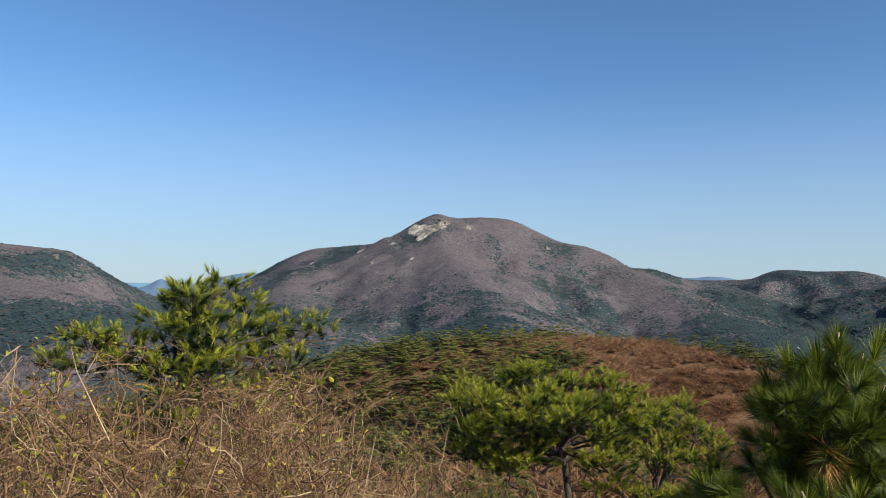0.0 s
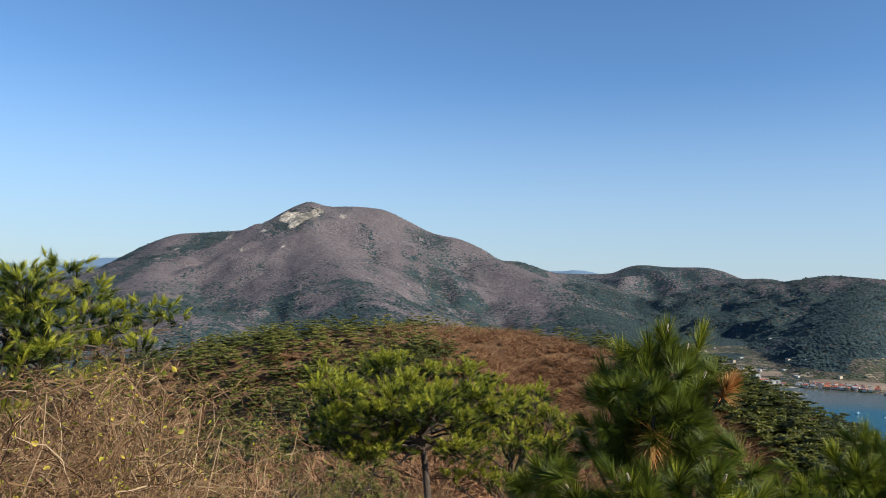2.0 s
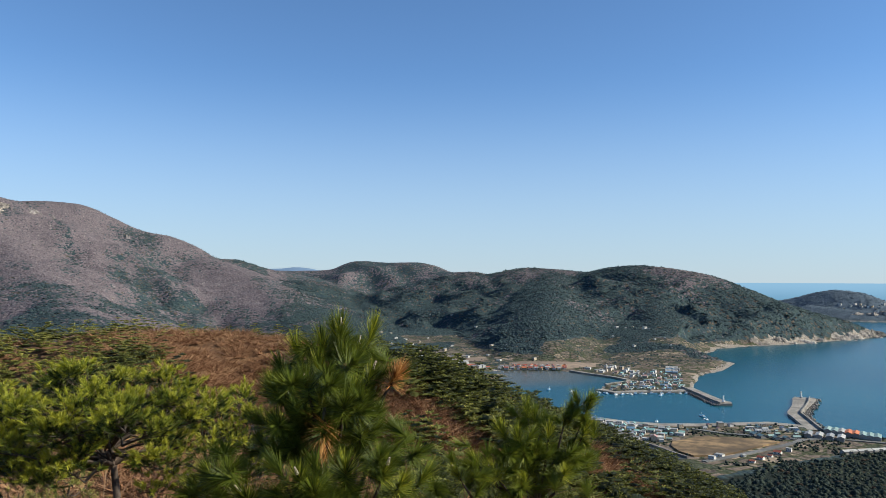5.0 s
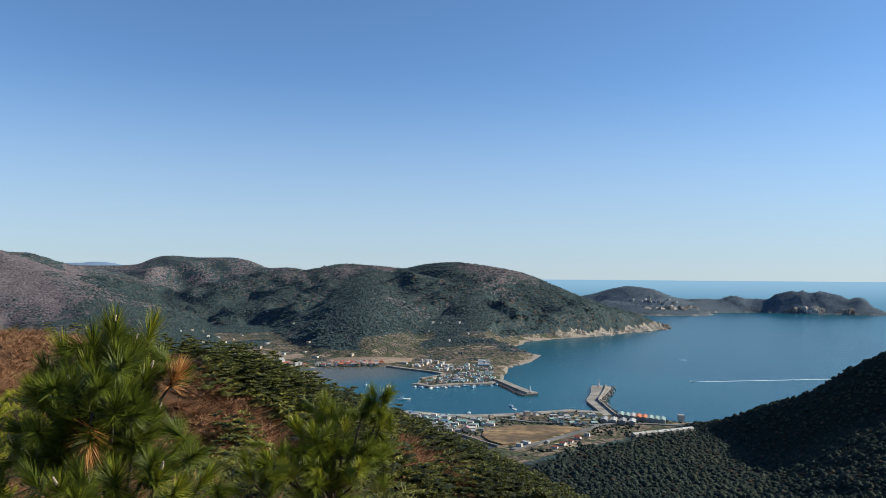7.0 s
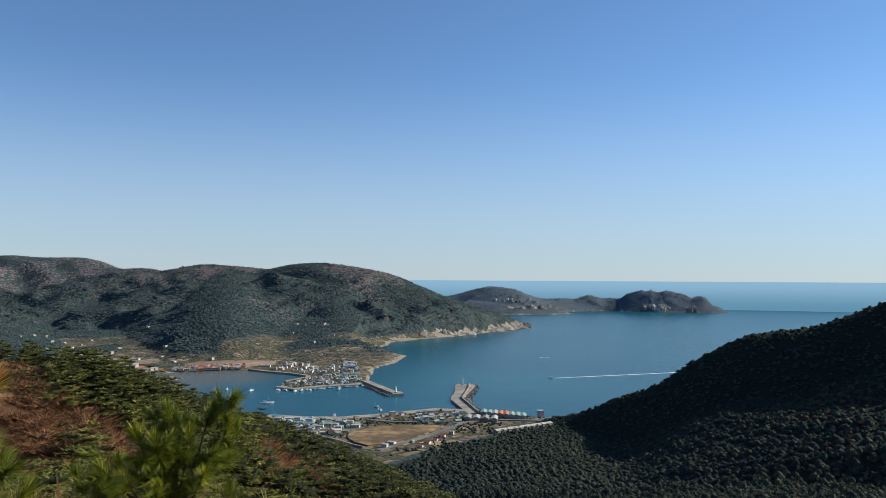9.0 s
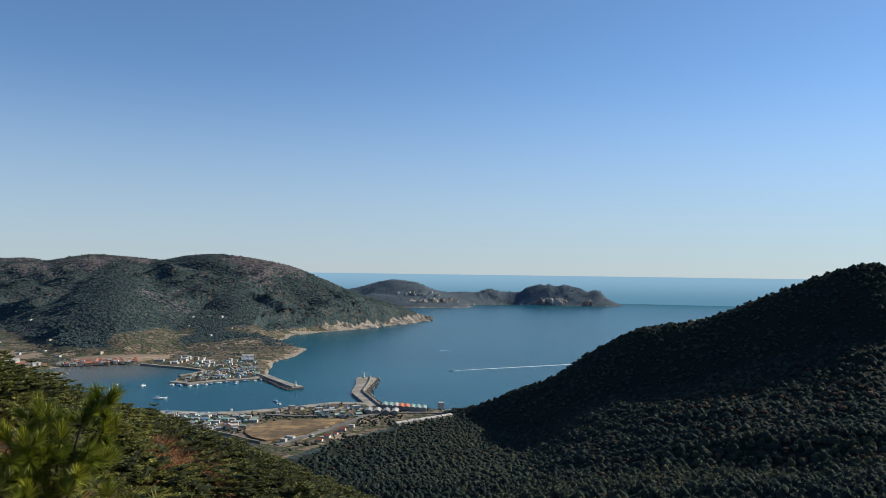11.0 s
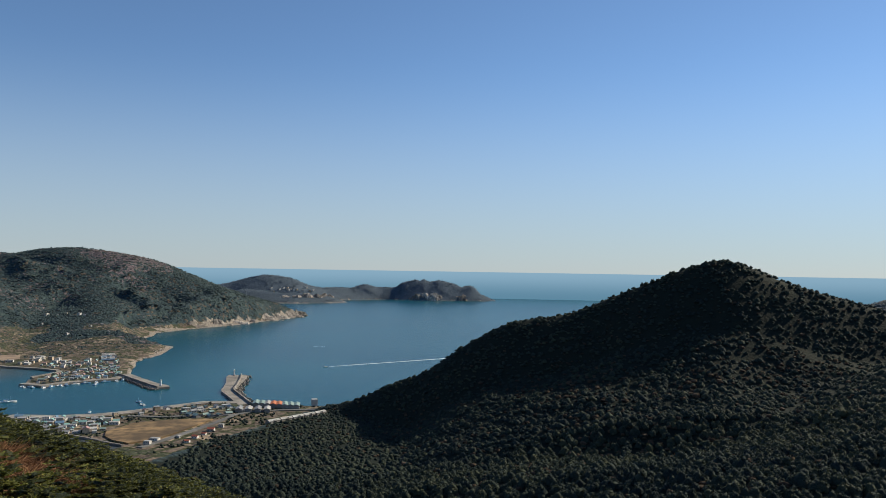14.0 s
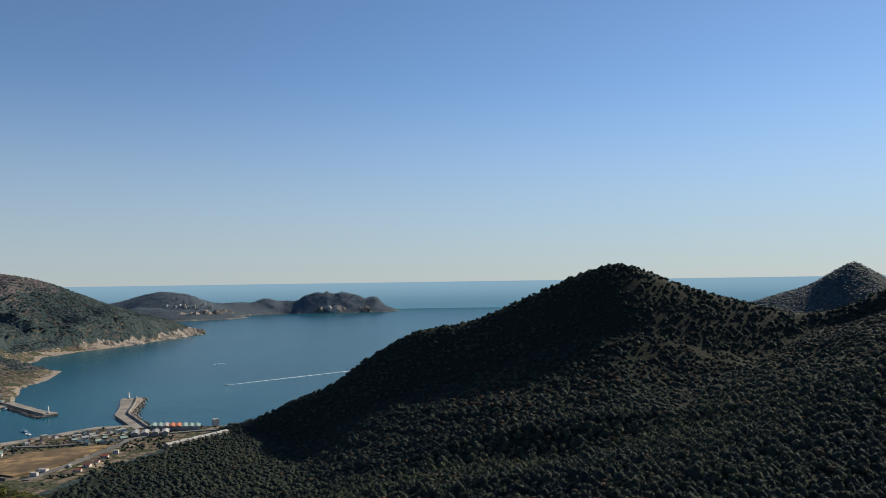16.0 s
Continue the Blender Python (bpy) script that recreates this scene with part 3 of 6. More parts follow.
def part(name, me, parent, label=""):
    ob = new(name, me)
    ob.parent = parent
    return tagged(ob, label) if label else ob


def ground_z(x, y):
    return land(np.atleast_1d(np.asarray(x, float)), np.atleast_1d(np.asarray(y, float)))[0]


# ---- woods ----
def crown_shape(kind):
    """A low, lumpy tree crown one metre high."""
    if kind == "clump":
        a = np.arange(5) * 1.2566 + rng.uniform(-0.25, 0.25, 5)
        v = np.concatenate([np.stack([0.5 * np.cos(a), 0.5 * np.sin(a), 0 * a - 0.2], -1), [[0.05, 0.08, 0.42]]])
        f = np.array([[k, (k + 1) % 5, 5] for k in range(5)])
        v[:5, 2] += rng.uniform(-0.1, 0.25, 5)
    elif kind in ("ragged", "sparse", "fuzzy"):
        # a lumpy body with boughs or twigs that stand out of it
        a = np.arange(6) * 1.0472
        rings = ((0.46, -0.36, 0.0), (0.42, 0.0, 0.5), (0.22, 0.27, 0.2)) if kind != "fuzzy" else ((0.40, -0.30, 0.0), (0.42, 0.02, 0.5), (0.24, 0.24, 0.2))
        v = np.concatenate([np.stack([r * np.cos(a + o), r * np.sin(a + o), 0 * a + h], -1) for r, h, o in rings] + [[[0.02, 0.03, 0.46 if kind != "fuzzy" else 0.3]]])
        v = v * rng.uniform(0.68, 1.2, (19, 1)) * [1, 1, 0.95]
        f = [q for k in range(6) for q in ([k, (k + 1) % 6, 6 + k], [(k + 1) % 6, 6 + (k + 1) % 6, 6 + k], [6 + k, 6 + (k + 1) % 6, 12 + k], [6 + (k + 1) % 6, 12 + (k + 1) % 6, 12 + k], [12 + k, 12 + (k + 1) % 6, 18])]
        m = {"ragged": 24, "sparse": 9, "fuzzy": 16}[kind]
        h = rng.uniform(0, 1, m) ** 0.8
        a, r = rng.uniform(0, 6.283, m), (0.40 - 0.30 * h if kind != "fuzzy" else 0.40 - 0.16 * h)
        base = np.stack([r * np.cos(a), r * np.sin(a), -0.3 + 0.72 * h], -1) * [0.85, 0.85, 1]
        way = np.stack([np.cos(a), np.sin(a), rng.uniform(0.1, 1.1, m) if kind != "fuzzy" else rng.uniform(0.8, 2.0, m)], -1) + rng.normal(0, 0.25, (m, 3))
        wide = 0.075 if kind != "fuzzy" else 0.03
        one = Bag()
        one.stamp(np.array([[-wide, 0, -0.03], [wide, 0, -0.03], [0, 0, 1.0]]), np.array([[0, 1, 2]]), base, turns(way), np.stack([np.ones(m), np.ones(m), rng.uniform(0.14, 0.28, m)], -1), np.zeros(m))
        v, f = np.concatenate([v, one.v[0]]), np.concatenate([np.array(f), one.f[0] + len(v)])
        v[:, 2] += 0.4
        return v, f
    else:
        bm = bmesh.new()
        bmesh.ops.create_icosphere(bm, subdivisions=1, radius=0.5)
        v = np.array([q.co[:] for q in bm.verts])
        bm.verts.index_update()
        f = np.array([[q.index for q in p.verts] for p in bm.faces])
        bm.free()
    v *= rng.uniform(0.72, 1.25, (len(v), 1))
    v[:, 2] += 0.4
    if kind == "pine":
        v[:, :2] *= np.clip(1.25 - 0.75 * v[:, 2:3], 0.25, 1.2)
    return v, f


def crowns(name, x, y, size, tone, mat, kinds, spikes, label, category):
    """A wood as one piece: lumpy crowns, some with ragged boughs."""
    z = ground_z(x, y)
    bag = Bag()
    pick = rng.integers(0, len(kinds), len(x))
    for k, kind in enumerate(kinds):
        w = np.flatnonzero(pick == k)
        v, f = crown_shape(kind)
        shade = 0.0
        if spikes:
            n = rng.normal(0, 1, (spikes, 3))
            n[:, 2] = np.abs(n[:, 2]) * 1.2
            n /= np.linalg.norm(n, axis=1, keepdims=True)
            one = Bag()
            blade = np.array([[-0.045, 0, 0], [0.045, 0, 0], [0, 0, 1.0]])
            one.stamp(blade, np.array([[0, 1, 2]]), n * [0.4, 0.4, 0.42] * rng.uniform(0.7, 1.0, (spikes, 1)) + [0, 0, 0.4], turns(n * [1, 1, 0.6] + [0, 0, 0.5] + rng.normal(0, 0.25, (spikes, 3))),
                      np.stack([np.ones(spikes), np.ones(spikes), rng.uniform(0.16, 0.32, spikes)], -1), np.zeros(spikes))
            # crown body darker low down, upward boughs lighter: shading painted into the tone
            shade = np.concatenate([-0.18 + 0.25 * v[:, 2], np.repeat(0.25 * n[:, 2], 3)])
            v, f = np.concatenate([v * [0.85, 0.85, 0.9], one.v[0]]), np.concatenate([f, one.f[0] + len(v)])
        if kind in ("ragged", "sparse", "fuzzy"):
            shade = rng.normal(0, 0.16, len(v))
        pos = np.stack([x[w], y[w], z[w] - 0.1 * size[w]], -1)
        up = np.stack([rng.normal(0, 0.08, len(w)), rng.normal(0, 0.08, len(w)), np.ones(len(w))], -1)
        tall = rng.uniform(0.65, 1.05, len(w)) if kind in ("pine", "ragged") else rng.uniform(0.45, 0.75, len(w)) if kind in ("sparse", "fuzzy") else rng.uniform(0.6, 0.95, len(w)) * (0.72 if kind == "clump" else 0.8)
        bag.stamp(v, f, pos, turns(up), np.stack([size[w], size[w], size[w] * tall], -1), tone[w], shade)
    ob = new(name, bag.mesh(name, mat, True))
    return tagged(ob, label, category, kind="stuff")


def scatter(n, near, far, left, right, power=1.0):
    """Places spread over a sector of the land, thinner with distance for a higher power."""
    u = rng.uniform(0, 1, n)
    k = 2 - power
    d = (near ** k + u * (far ** k - near ** k)) ** (1 / k) if k else near * (far / near) ** u
    b = np.radians(rng.uniform(left, right, n))
    return d * np.sin(b), d * np.cos(b), d, np.degrees(b)


def dry(x, y, z, margin=6):
    return (shore(x, y) > margin) & (z > 3.2)


# woods of the dark hill and of the valley before it
x, y, d, b = scatter(41000, 215, 1010, 44, 113, 0.6)
z, s = land(x, y)
keep = (s > 8) & ((y < 428 + 22 * fbm(x, y, 50, 3, 84)) | (z > 14))
x, y, d = x[keep], y[keep], d[keep]
tone = np.clip(0.42 + 0.4 * fbm(x, y, 60, 3, 81) + rng.normal(0, 0.17, len(x)), 0, 1)
brown = rng.uniform(0, 1, len(x)) < 0.09 + 0.5 * ramp(-d, -560, -420) * ramp(-d * 0 - x / np.maximum(y, 1), -2.2, -1.2) + 0.25 * ramp(fbm(x, y, 90, 3, 82), 0.1, 0.5)
size = np.clip(rng.lognormal(1.66, 0.27, len(x)), 3.0, 9.0) * (0.92 - 0.2 * ramp(d, 600, 720))
close = d < 560
for w, kinds, spikes in ((close & ~brown, ["ragged"] * 9, 0), (~close & ~brown, ["sparse"] * 9, 0)):
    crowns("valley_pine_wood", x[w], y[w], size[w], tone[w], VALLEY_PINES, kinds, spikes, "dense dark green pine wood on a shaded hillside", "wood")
for w, kinds, spikes in ((close & brown, ["fuzzy"] * 5, 0), (~close & brown, ["fuzzy"] * 5, 0)):
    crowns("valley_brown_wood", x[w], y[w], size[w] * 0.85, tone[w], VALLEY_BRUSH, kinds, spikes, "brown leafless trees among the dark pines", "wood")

# woods and brush of the far slopes
for near, far_end, left, right, count in ((1250, 3300, -34, 18, 46000), (1300, 2900, 18, 60, 76000)):
    x, y, d, b = scatter(count, near, far_end, left, right, 0.8)
    z, s = land(x, y)
    c = land_cover(x, y, z, s)
    keep = (s > 12) & (z > 4) & (c[:, 1] < 0.35) & (c[:, 2] < 0.3)
    x, y, d, z, c = x[keep], y[keep], d[keep], z[keep], c[keep]
    tone = np.clip(0.42 + 0.25 * fbm(x, y, 200, 3, 83) + rng.normal(0, 0.14, len(x)), 0, 1)
    green = c[:, 0] + rng.normal(0, 0.2, len(x)) > 0.52
    size = np.clip(rng.lognormal(1.7, 0.3, len(x)), 3, 11) * np.where(green, 1, 0.55)
    crowns("mountain_pine_wood", x[green], y[green], size[green], tone[green], HAZED_PINES, ["clump"] * 8, 0, "dark pine woods on the far mountain slopes", "wood")
    crowns("mountain_brush", x[~green], y[~green], size[~green], tone[~green], FAR_BRUSH if left < 0 else BAY_BRUSH, ["clump"] * 6, 0, "leafless grey-brown brush on the mountain slopes", "brush")


# woods of the far cape and of the pointed hill
x, y, d, b = scatter(14000, 3450, 4400, 52, 73, 0.2)
x2, y2, d2, b2 = scatter(6000, 1850, 2350, 94, 113, 0.2)
x, y = np.concatenate([x, x2]), np.concatenate([y, y2])
z, s = land(x, y)
keep = z > 6 + 8 * rng.uniform(0, 1, len(x)) ** 2
x, y = x[keep], y[keep]
crowns("cape_wood", x, y, np.where(np.hypot(x, y) < 3000, rng.uniform(4, 7, len(x)), rng.uniform(5, 10, len(x))), np.clip(rng.normal(0.4, 0.15, len(x)), 0, 1), HAZED_CAPE_PINES, ["clump"] * 6, 0, "dark woods on the far cape", "wood")


def pine_meshes(height, whorls, blades, blade_len, blade_wide, spread=0.42, flat=0.5, reaches=(1.0, 0.72, 0.45)):
    """Trunk and crown of a wild pine with layered boughs."""
    wood, green_bag = Bag(), Bag()
    lean = rng.normal(0, 0.10, 2) * height
    top = np.array([lean[0], lean[1], height])
    stem = curve_pts((0, 0, -0.3), top, 7, 0, 0.02 * height)
    tube(wood, stem, np.linspace(0.028, 0.006, 7) * height, 5)
    tips, ways = [top], [np.array([0, 0, 1.0])]
    for k in range(whorls):
        h = 0.32 + 0.66 * (k + rng.uniform(0, 0.6)) / whorls
        root = stem[0] * (1 - h) + top * h
        for a in np.arange(rng.integers(4, 6)) * 1.3 + rng.uniform(0, 6):
            reach_out = spread * height * (1.12 - h) ** 0.75 * rng.uniform(0.6, 1.15)
            end = root + np.array([math.cos(a) * reach_out, math.sin(a) * reach_out, reach_out * rng.uniform(0.0, 0.45)])
            tube(wood, curve_pts(root, end, 3, -0.04 * height, 0.01 * height), np.linspace(0.011, 0.003, 3) * height, 3)
            for q in reaches:
                tips.append(root + (end - root) * q + rng.normal(0, 0.04, 3) * height)
                ways.append(np.array([math.cos(a) * 0.6, math.sin(a) * 0.6, 1.0]))
    v, f = tuft(blades, blade_len, blade_wide, blade_len * 0.4, 25, 85)
    tips, ways = np.array(tips), np.array(ways)
    # low tufts and needle bases darker: inner shade put into the tone
    green_bag.stamp(v, f, tips, turns(ways + rng.normal(0, 0.25, ways.shape)), rng.uniform(0.7, 1.25, len(tips))[:, None] * np.array([[1, 1, 1 - flat * 0.5]]),
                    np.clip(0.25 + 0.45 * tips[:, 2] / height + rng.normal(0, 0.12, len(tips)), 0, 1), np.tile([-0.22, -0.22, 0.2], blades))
    return wood, green_bag


def brush_meshes(height, stems, twigs, blade, joints=5):
    """A leafless shrub: stems from the root and a dome of fine twigs."""
    wood, fine = Bag(), Bag()
    for k in range(stems):
        a, out = rng.uniform(0, 6.283), rng.uniform(0.1, 0.55) * height
        end = np.array([math.cos(a) * out, math.sin(a) * out, height * rng.uniform(0.7, 1.0)])
        p = curve_pts((rng.normal(0, 0.05), rng.normal(0, 0.05), -0.15), end, joints, 0, 0.03 * height)
        tube(wood, p, np.linspace(0.012, 0.004, joints) * height * 0.7, 3, rng.uniform(0.3, 0.9))
        q = rng.uniform(0.35, 1, twigs)
        root = p[0] + (p[-1] - p[0]) * q[:, None]
        v, f = np.array([[-blade / 2, 0, 0], [blade / 2, 0, 0], [0, 0, 1.0]]), np.array([[0, 1, 2]])
        way = np.stack([rng.normal(math.cos(a) * 0.5, 0.6, twigs), rng.normal(math.sin(a) * 0.5, 0.6, twigs), rng.uniform(0.3, 1.2, twigs)], -1)
        fine.stamp(v, f, root, turns(way), np.stack([np.ones(twigs), np.ones(twigs), rng.uniform(0.18, 0.42, twigs) * height], -1), np.clip(rng.normal(0.5, 0.25, twigs), 0, 1))
    return wood, fine


def merge(bags):
    out = Bag()
    for g in bags:
        out.add(np.concatenate(g.v), np.concatenate(g.f), np.concatenate(g.t))
    return out


# the near hill: far trees as woods, the nearest as single trees
x, y, d, b = scatter(13200, 10, 255, -42, 58, 0.45)
z, s = land(x, y)
hollow = fbm(x, y, 26, 3, 91) + 0.35 * fbm(x, y, 7, 2, 92)
rusty = ramp(b, 6, 13) * ramp(-b, -24, -20) * ramp(d, 55, 90)
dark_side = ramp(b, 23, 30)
fringe = ramp(-crest(x, y, spline(RIDGES["lookout_shoulder"][0]))[0], -9, -3)
green = hollow + 0.5 * fringe + 0.2 * dark_side - 0.3 * rusty + 0.10 * ramp(-b, -6, 4) + 0.06 + rng.normal(0, 0.2, len(x)) > 0.06
gap = rng.uniform(0, 1, len(x)) < np.where(d < 80, 0.1, 0.02)
far_part = (d > 29) & ~gap


def clump_meshes(kind):
    """A distant plant one metre high: solid clumps with ragged needles or twigs."""
    low, high = Bag(), Bag()
    if kind == "pine":
        for k in range(7):
            h, a = 0.26 + 0.115 * k + rng.uniform(-0.04, 0.04), k * 2.4 + rng.uniform(0, 1)
            out, wide = 0.36 * (1.12 - h), (1.2 - 0.7 * h) * rng.uniform(0.75, 1.2)
            c = np.array([math.cos(a) * out, math.sin(a) * out, h])
            core = np.array([[1, 0, 0], [0, 1, 0], [-1, 0, 0], [0, -1, 0], [0, 0, 1], [0, 0, -1.0]]) * [0.20, 0.20, 0.065] * wide * rng.uniform(0.6, 1.3, (6, 1))
            # dark core: the shade within each pad, given as tone
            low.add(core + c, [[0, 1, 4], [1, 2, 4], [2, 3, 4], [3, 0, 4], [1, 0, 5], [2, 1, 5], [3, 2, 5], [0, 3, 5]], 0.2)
            m = 16
            way = rng.normal(0, 1, (m, 3)) * [1, 1, 0.25]
            way /= np.linalg.norm(way, axis=1, keepdims=True)
            base = c + way * [0.18, 0.18, 0.05] * wide * rng.uniform(0.2, 1.0, (m, 1))
            blade = np.array([[-0.024, 0, 0], [0.024, 0, 0], [0, 0, 1.0]])
            # blades paler with height and at their tips, as light painted into the tone
            high.stamp(blade, np.array([[0, 1, 2]]), base, turns(way * [0.8, 0.8, 0.3] + [0, 0, 0.45] + rng.normal(0, 0.15, (m, 3))), np.stack([np.ones(m), np.ones(m), rng.uniform(0.08, 0.15, m) * wide], -1),
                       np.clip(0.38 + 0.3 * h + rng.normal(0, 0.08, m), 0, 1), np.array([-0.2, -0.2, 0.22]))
        return low, merge([low, high])
    for k in range(2):
        v, f = crown_shape("round")
        a, out = k * 1.9 + rng.uniform(0, 1), (0.26 if k else 0.0)
        c, r = np.array([math.cos(a) * out, math.sin(a) * out, 0.1]), np.array([0.7, 0.7, 0.5])
        low.add((v - [0, 0, 0.4]) * r * rng.uniform(0.35, 0.5) + c, f, rng.uniform(0.25, 0.45))
        m = 64
        n = rng.normal(0, 1, (m, 3))
        n[:, 2] = np.abs(n[:, 2])
        n /= np.linalg.norm(n, axis=1, keepdims=True)
        blade = np.array([[-0.008, 0, 0], [0.008, 0, 0], [0, 0, 1.0]])
        way = n * [1.2, 1.2, 0.6] + [0, 0, 0.6] + rng.normal(0, 0.35, (m, 3))
        # upward twigs get a lighter tone, painted for light from above
        high.stamp(blade, np.array([[0, 1, 2]]), n * r * rng.uniform(0.15, 0.48, (m, 1)) + c, turns(way), np.stack([np.ones(m), np.ones(m), rng.uniform(0.29, 0.55, m)], -1), np.clip(0.35 + 0.4 * n[:, 2] + rng.normal(0, 0.15, m), 0, 1))
    return low, merge([low, high])


for kind, mask, style in (("pine", green & (d > 46), "clump"), ("brush", ~green & (d > 80), "clump"), ("brush", ~green & (d <= 80), "twigs"), ("pine", green & (d <= 46), "boughs")):
    w = np.flatnonzero(mask & far_part)
    pick = rng.integers(0, 5, len(w))
    low, high = Bag(), Bag()
    for k in range(5):
        q = w[pick == k]
        if style == "clump":
            wood, leaf = clump_meshes(kind)
        elif style == "boughs":
            wood, leaf = pine_meshes(1.0, 6, 15, 0.085, 0.0085, 0.46)
        else:
            wood, leaf = brush_meshes(1.0, 9, 20, 0.02, 3)
        wv, wf = np.concatenate(wood.v), np.concatenate(wood.f)
        lv, lf, lt = np.concatenate(leaf.v), np.concatenate(leaf.f), np.concatenate(leaf.t)
        tall = (rng.uniform(2.4, 4.6, len(q)) if kind == "pine" else rng.uniform(2.2, 3.9, len(q))) * (0.8 + (0.75 if kind == "pine" else 0.35) * dark_side[q])
        pos = np.stack([x[q], y[q], z[q]], -1)
        up = np.stack([rng.normal(0, 0.07, len(q)), rng.normal(0, 0.07, len(q)), np.ones(len(q))], -1)
        rot = turns(up)
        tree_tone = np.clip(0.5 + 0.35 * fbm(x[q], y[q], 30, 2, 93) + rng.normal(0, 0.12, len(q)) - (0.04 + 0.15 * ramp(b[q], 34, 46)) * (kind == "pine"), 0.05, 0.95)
        if style == "twigs":
            low.stamp(wv, wf, pos, rot, tall, tree_tone)
        n, m = len(q), len(lv)
        size3 = tall[:, None] * (np.array([1.3, 1.3, 0.95]) if kind == "pine" else np.array([1.9, 1.9, 1.0]))
        out = np.einsum("nij,nkj->nki", rot, lv[None] * size3[:, None]) + pos[:, None]
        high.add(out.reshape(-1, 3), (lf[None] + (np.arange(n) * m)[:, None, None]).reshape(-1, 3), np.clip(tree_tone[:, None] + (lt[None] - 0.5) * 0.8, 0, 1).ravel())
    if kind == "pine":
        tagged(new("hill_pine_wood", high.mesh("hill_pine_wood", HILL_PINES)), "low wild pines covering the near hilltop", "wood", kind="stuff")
    else:
        tagged(new("hill_brush", merge([low, high] if style == "twigs" else [high]).mesh("hill_brush", RUST_TWIGS)), "rust-brown leafless brush on the near hilltop", "brush", kind="stuff")

near_part = (d <= 29) & ~gap & (d > 12)
w = np.flatnonzero(near_part)
w = w[np.argsort(d[w] + rng.uniform(0, 12, len(w)))][:420]
kinds = []
for k in range(5):
    wood, leaf = pine_meshes(2.6, 6, 34, 0.20, 0.013, 0.46)
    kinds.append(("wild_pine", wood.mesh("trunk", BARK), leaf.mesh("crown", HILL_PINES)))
for k in range(5):
    wood, leaf = brush_meshes(1.6, 16, 34, 0.012)
    kinds.append(("bare_shrub", wood.mesh("stems", TWIGS), leaf.mesh("twigs", RUST_TWIGS if k < 3 else TWIGS)))
for i in w:
    name, wood_me, leaf_me = kinds[rng.integers(0, 5) + (0 if green[i] else 5)]
    tree = new(name)
    part("trunk" if green[i] else "stem", wood_me, tree)
    part("crown", leaf_me, tree)
    size = rng.uniform(0.65, 1.2) * (0.7 if d[i] < 22 else 1)
    tree.matrix_world = Matrix.Translation((x[i], y[i], z[i])) @ pose(0, 0, 0, rng.normal(0, 4), rng.normal(0, 4), rng.uniform(0, 360)) @ Matrix.Scale(size, 4)
    if name == "wild_pine":
        tagged(tree, "low wild pine with layered green boughs on the slope", "pine tree", "wild pines on the slope")
    else:
        tagged(tree, "leafless brown shrub with many fine twigs", "shrub", "bare shrubs on the slope")


# ---- the plants at the lookout ----
def bud_mesh():
    bm = bmesh.new()
    bmesh.ops.create_cone(bm, cap_ends=True, segments=8, radius1=0.0075, radius2=0.003, depth=0.034, matrix=Matrix.Translation((0, 0, 0.012)))
    me = bpy.data.meshes.new("bud")
    bm.to_mesh(me)
    bm.free()
    me.materials.append(BUD)
    return me


def cone_mesh():
    """A closed pine cone of overlapping scales."""
    bag = Bag()
    v = np.array([[-0.5, 0, 0], [0.5, 0, 0], [0, 0.35, 0.9], [0, 0.5, 0.2]])
    f = np.array([[0, 1, 2], [0, 2, 3], [1, 3, 2], [0, 3, 1]])
    pos, rot, size = [], [], []
    for k in range(48):
        a, h = k * 2.4, k / 48
        r = 0.013 * math.sin(math.pi * min(0.95, h * 0.85 + 0.12))
        pos.append((r * math.cos(a) * 0.6, r * math.sin(a) * 0.6, h * 0.03))
        rot.append(np.array(Matrix.Rotation(a - math.pi / 2, 3, "Z")))
        size.append((0.008, 0.009, 0.009))
    bag.stamp(v, f, np.array(pos), np.array(rot), np.array(size), np.full(48, 0.5))
    return bag.mesh("cone", CONE)


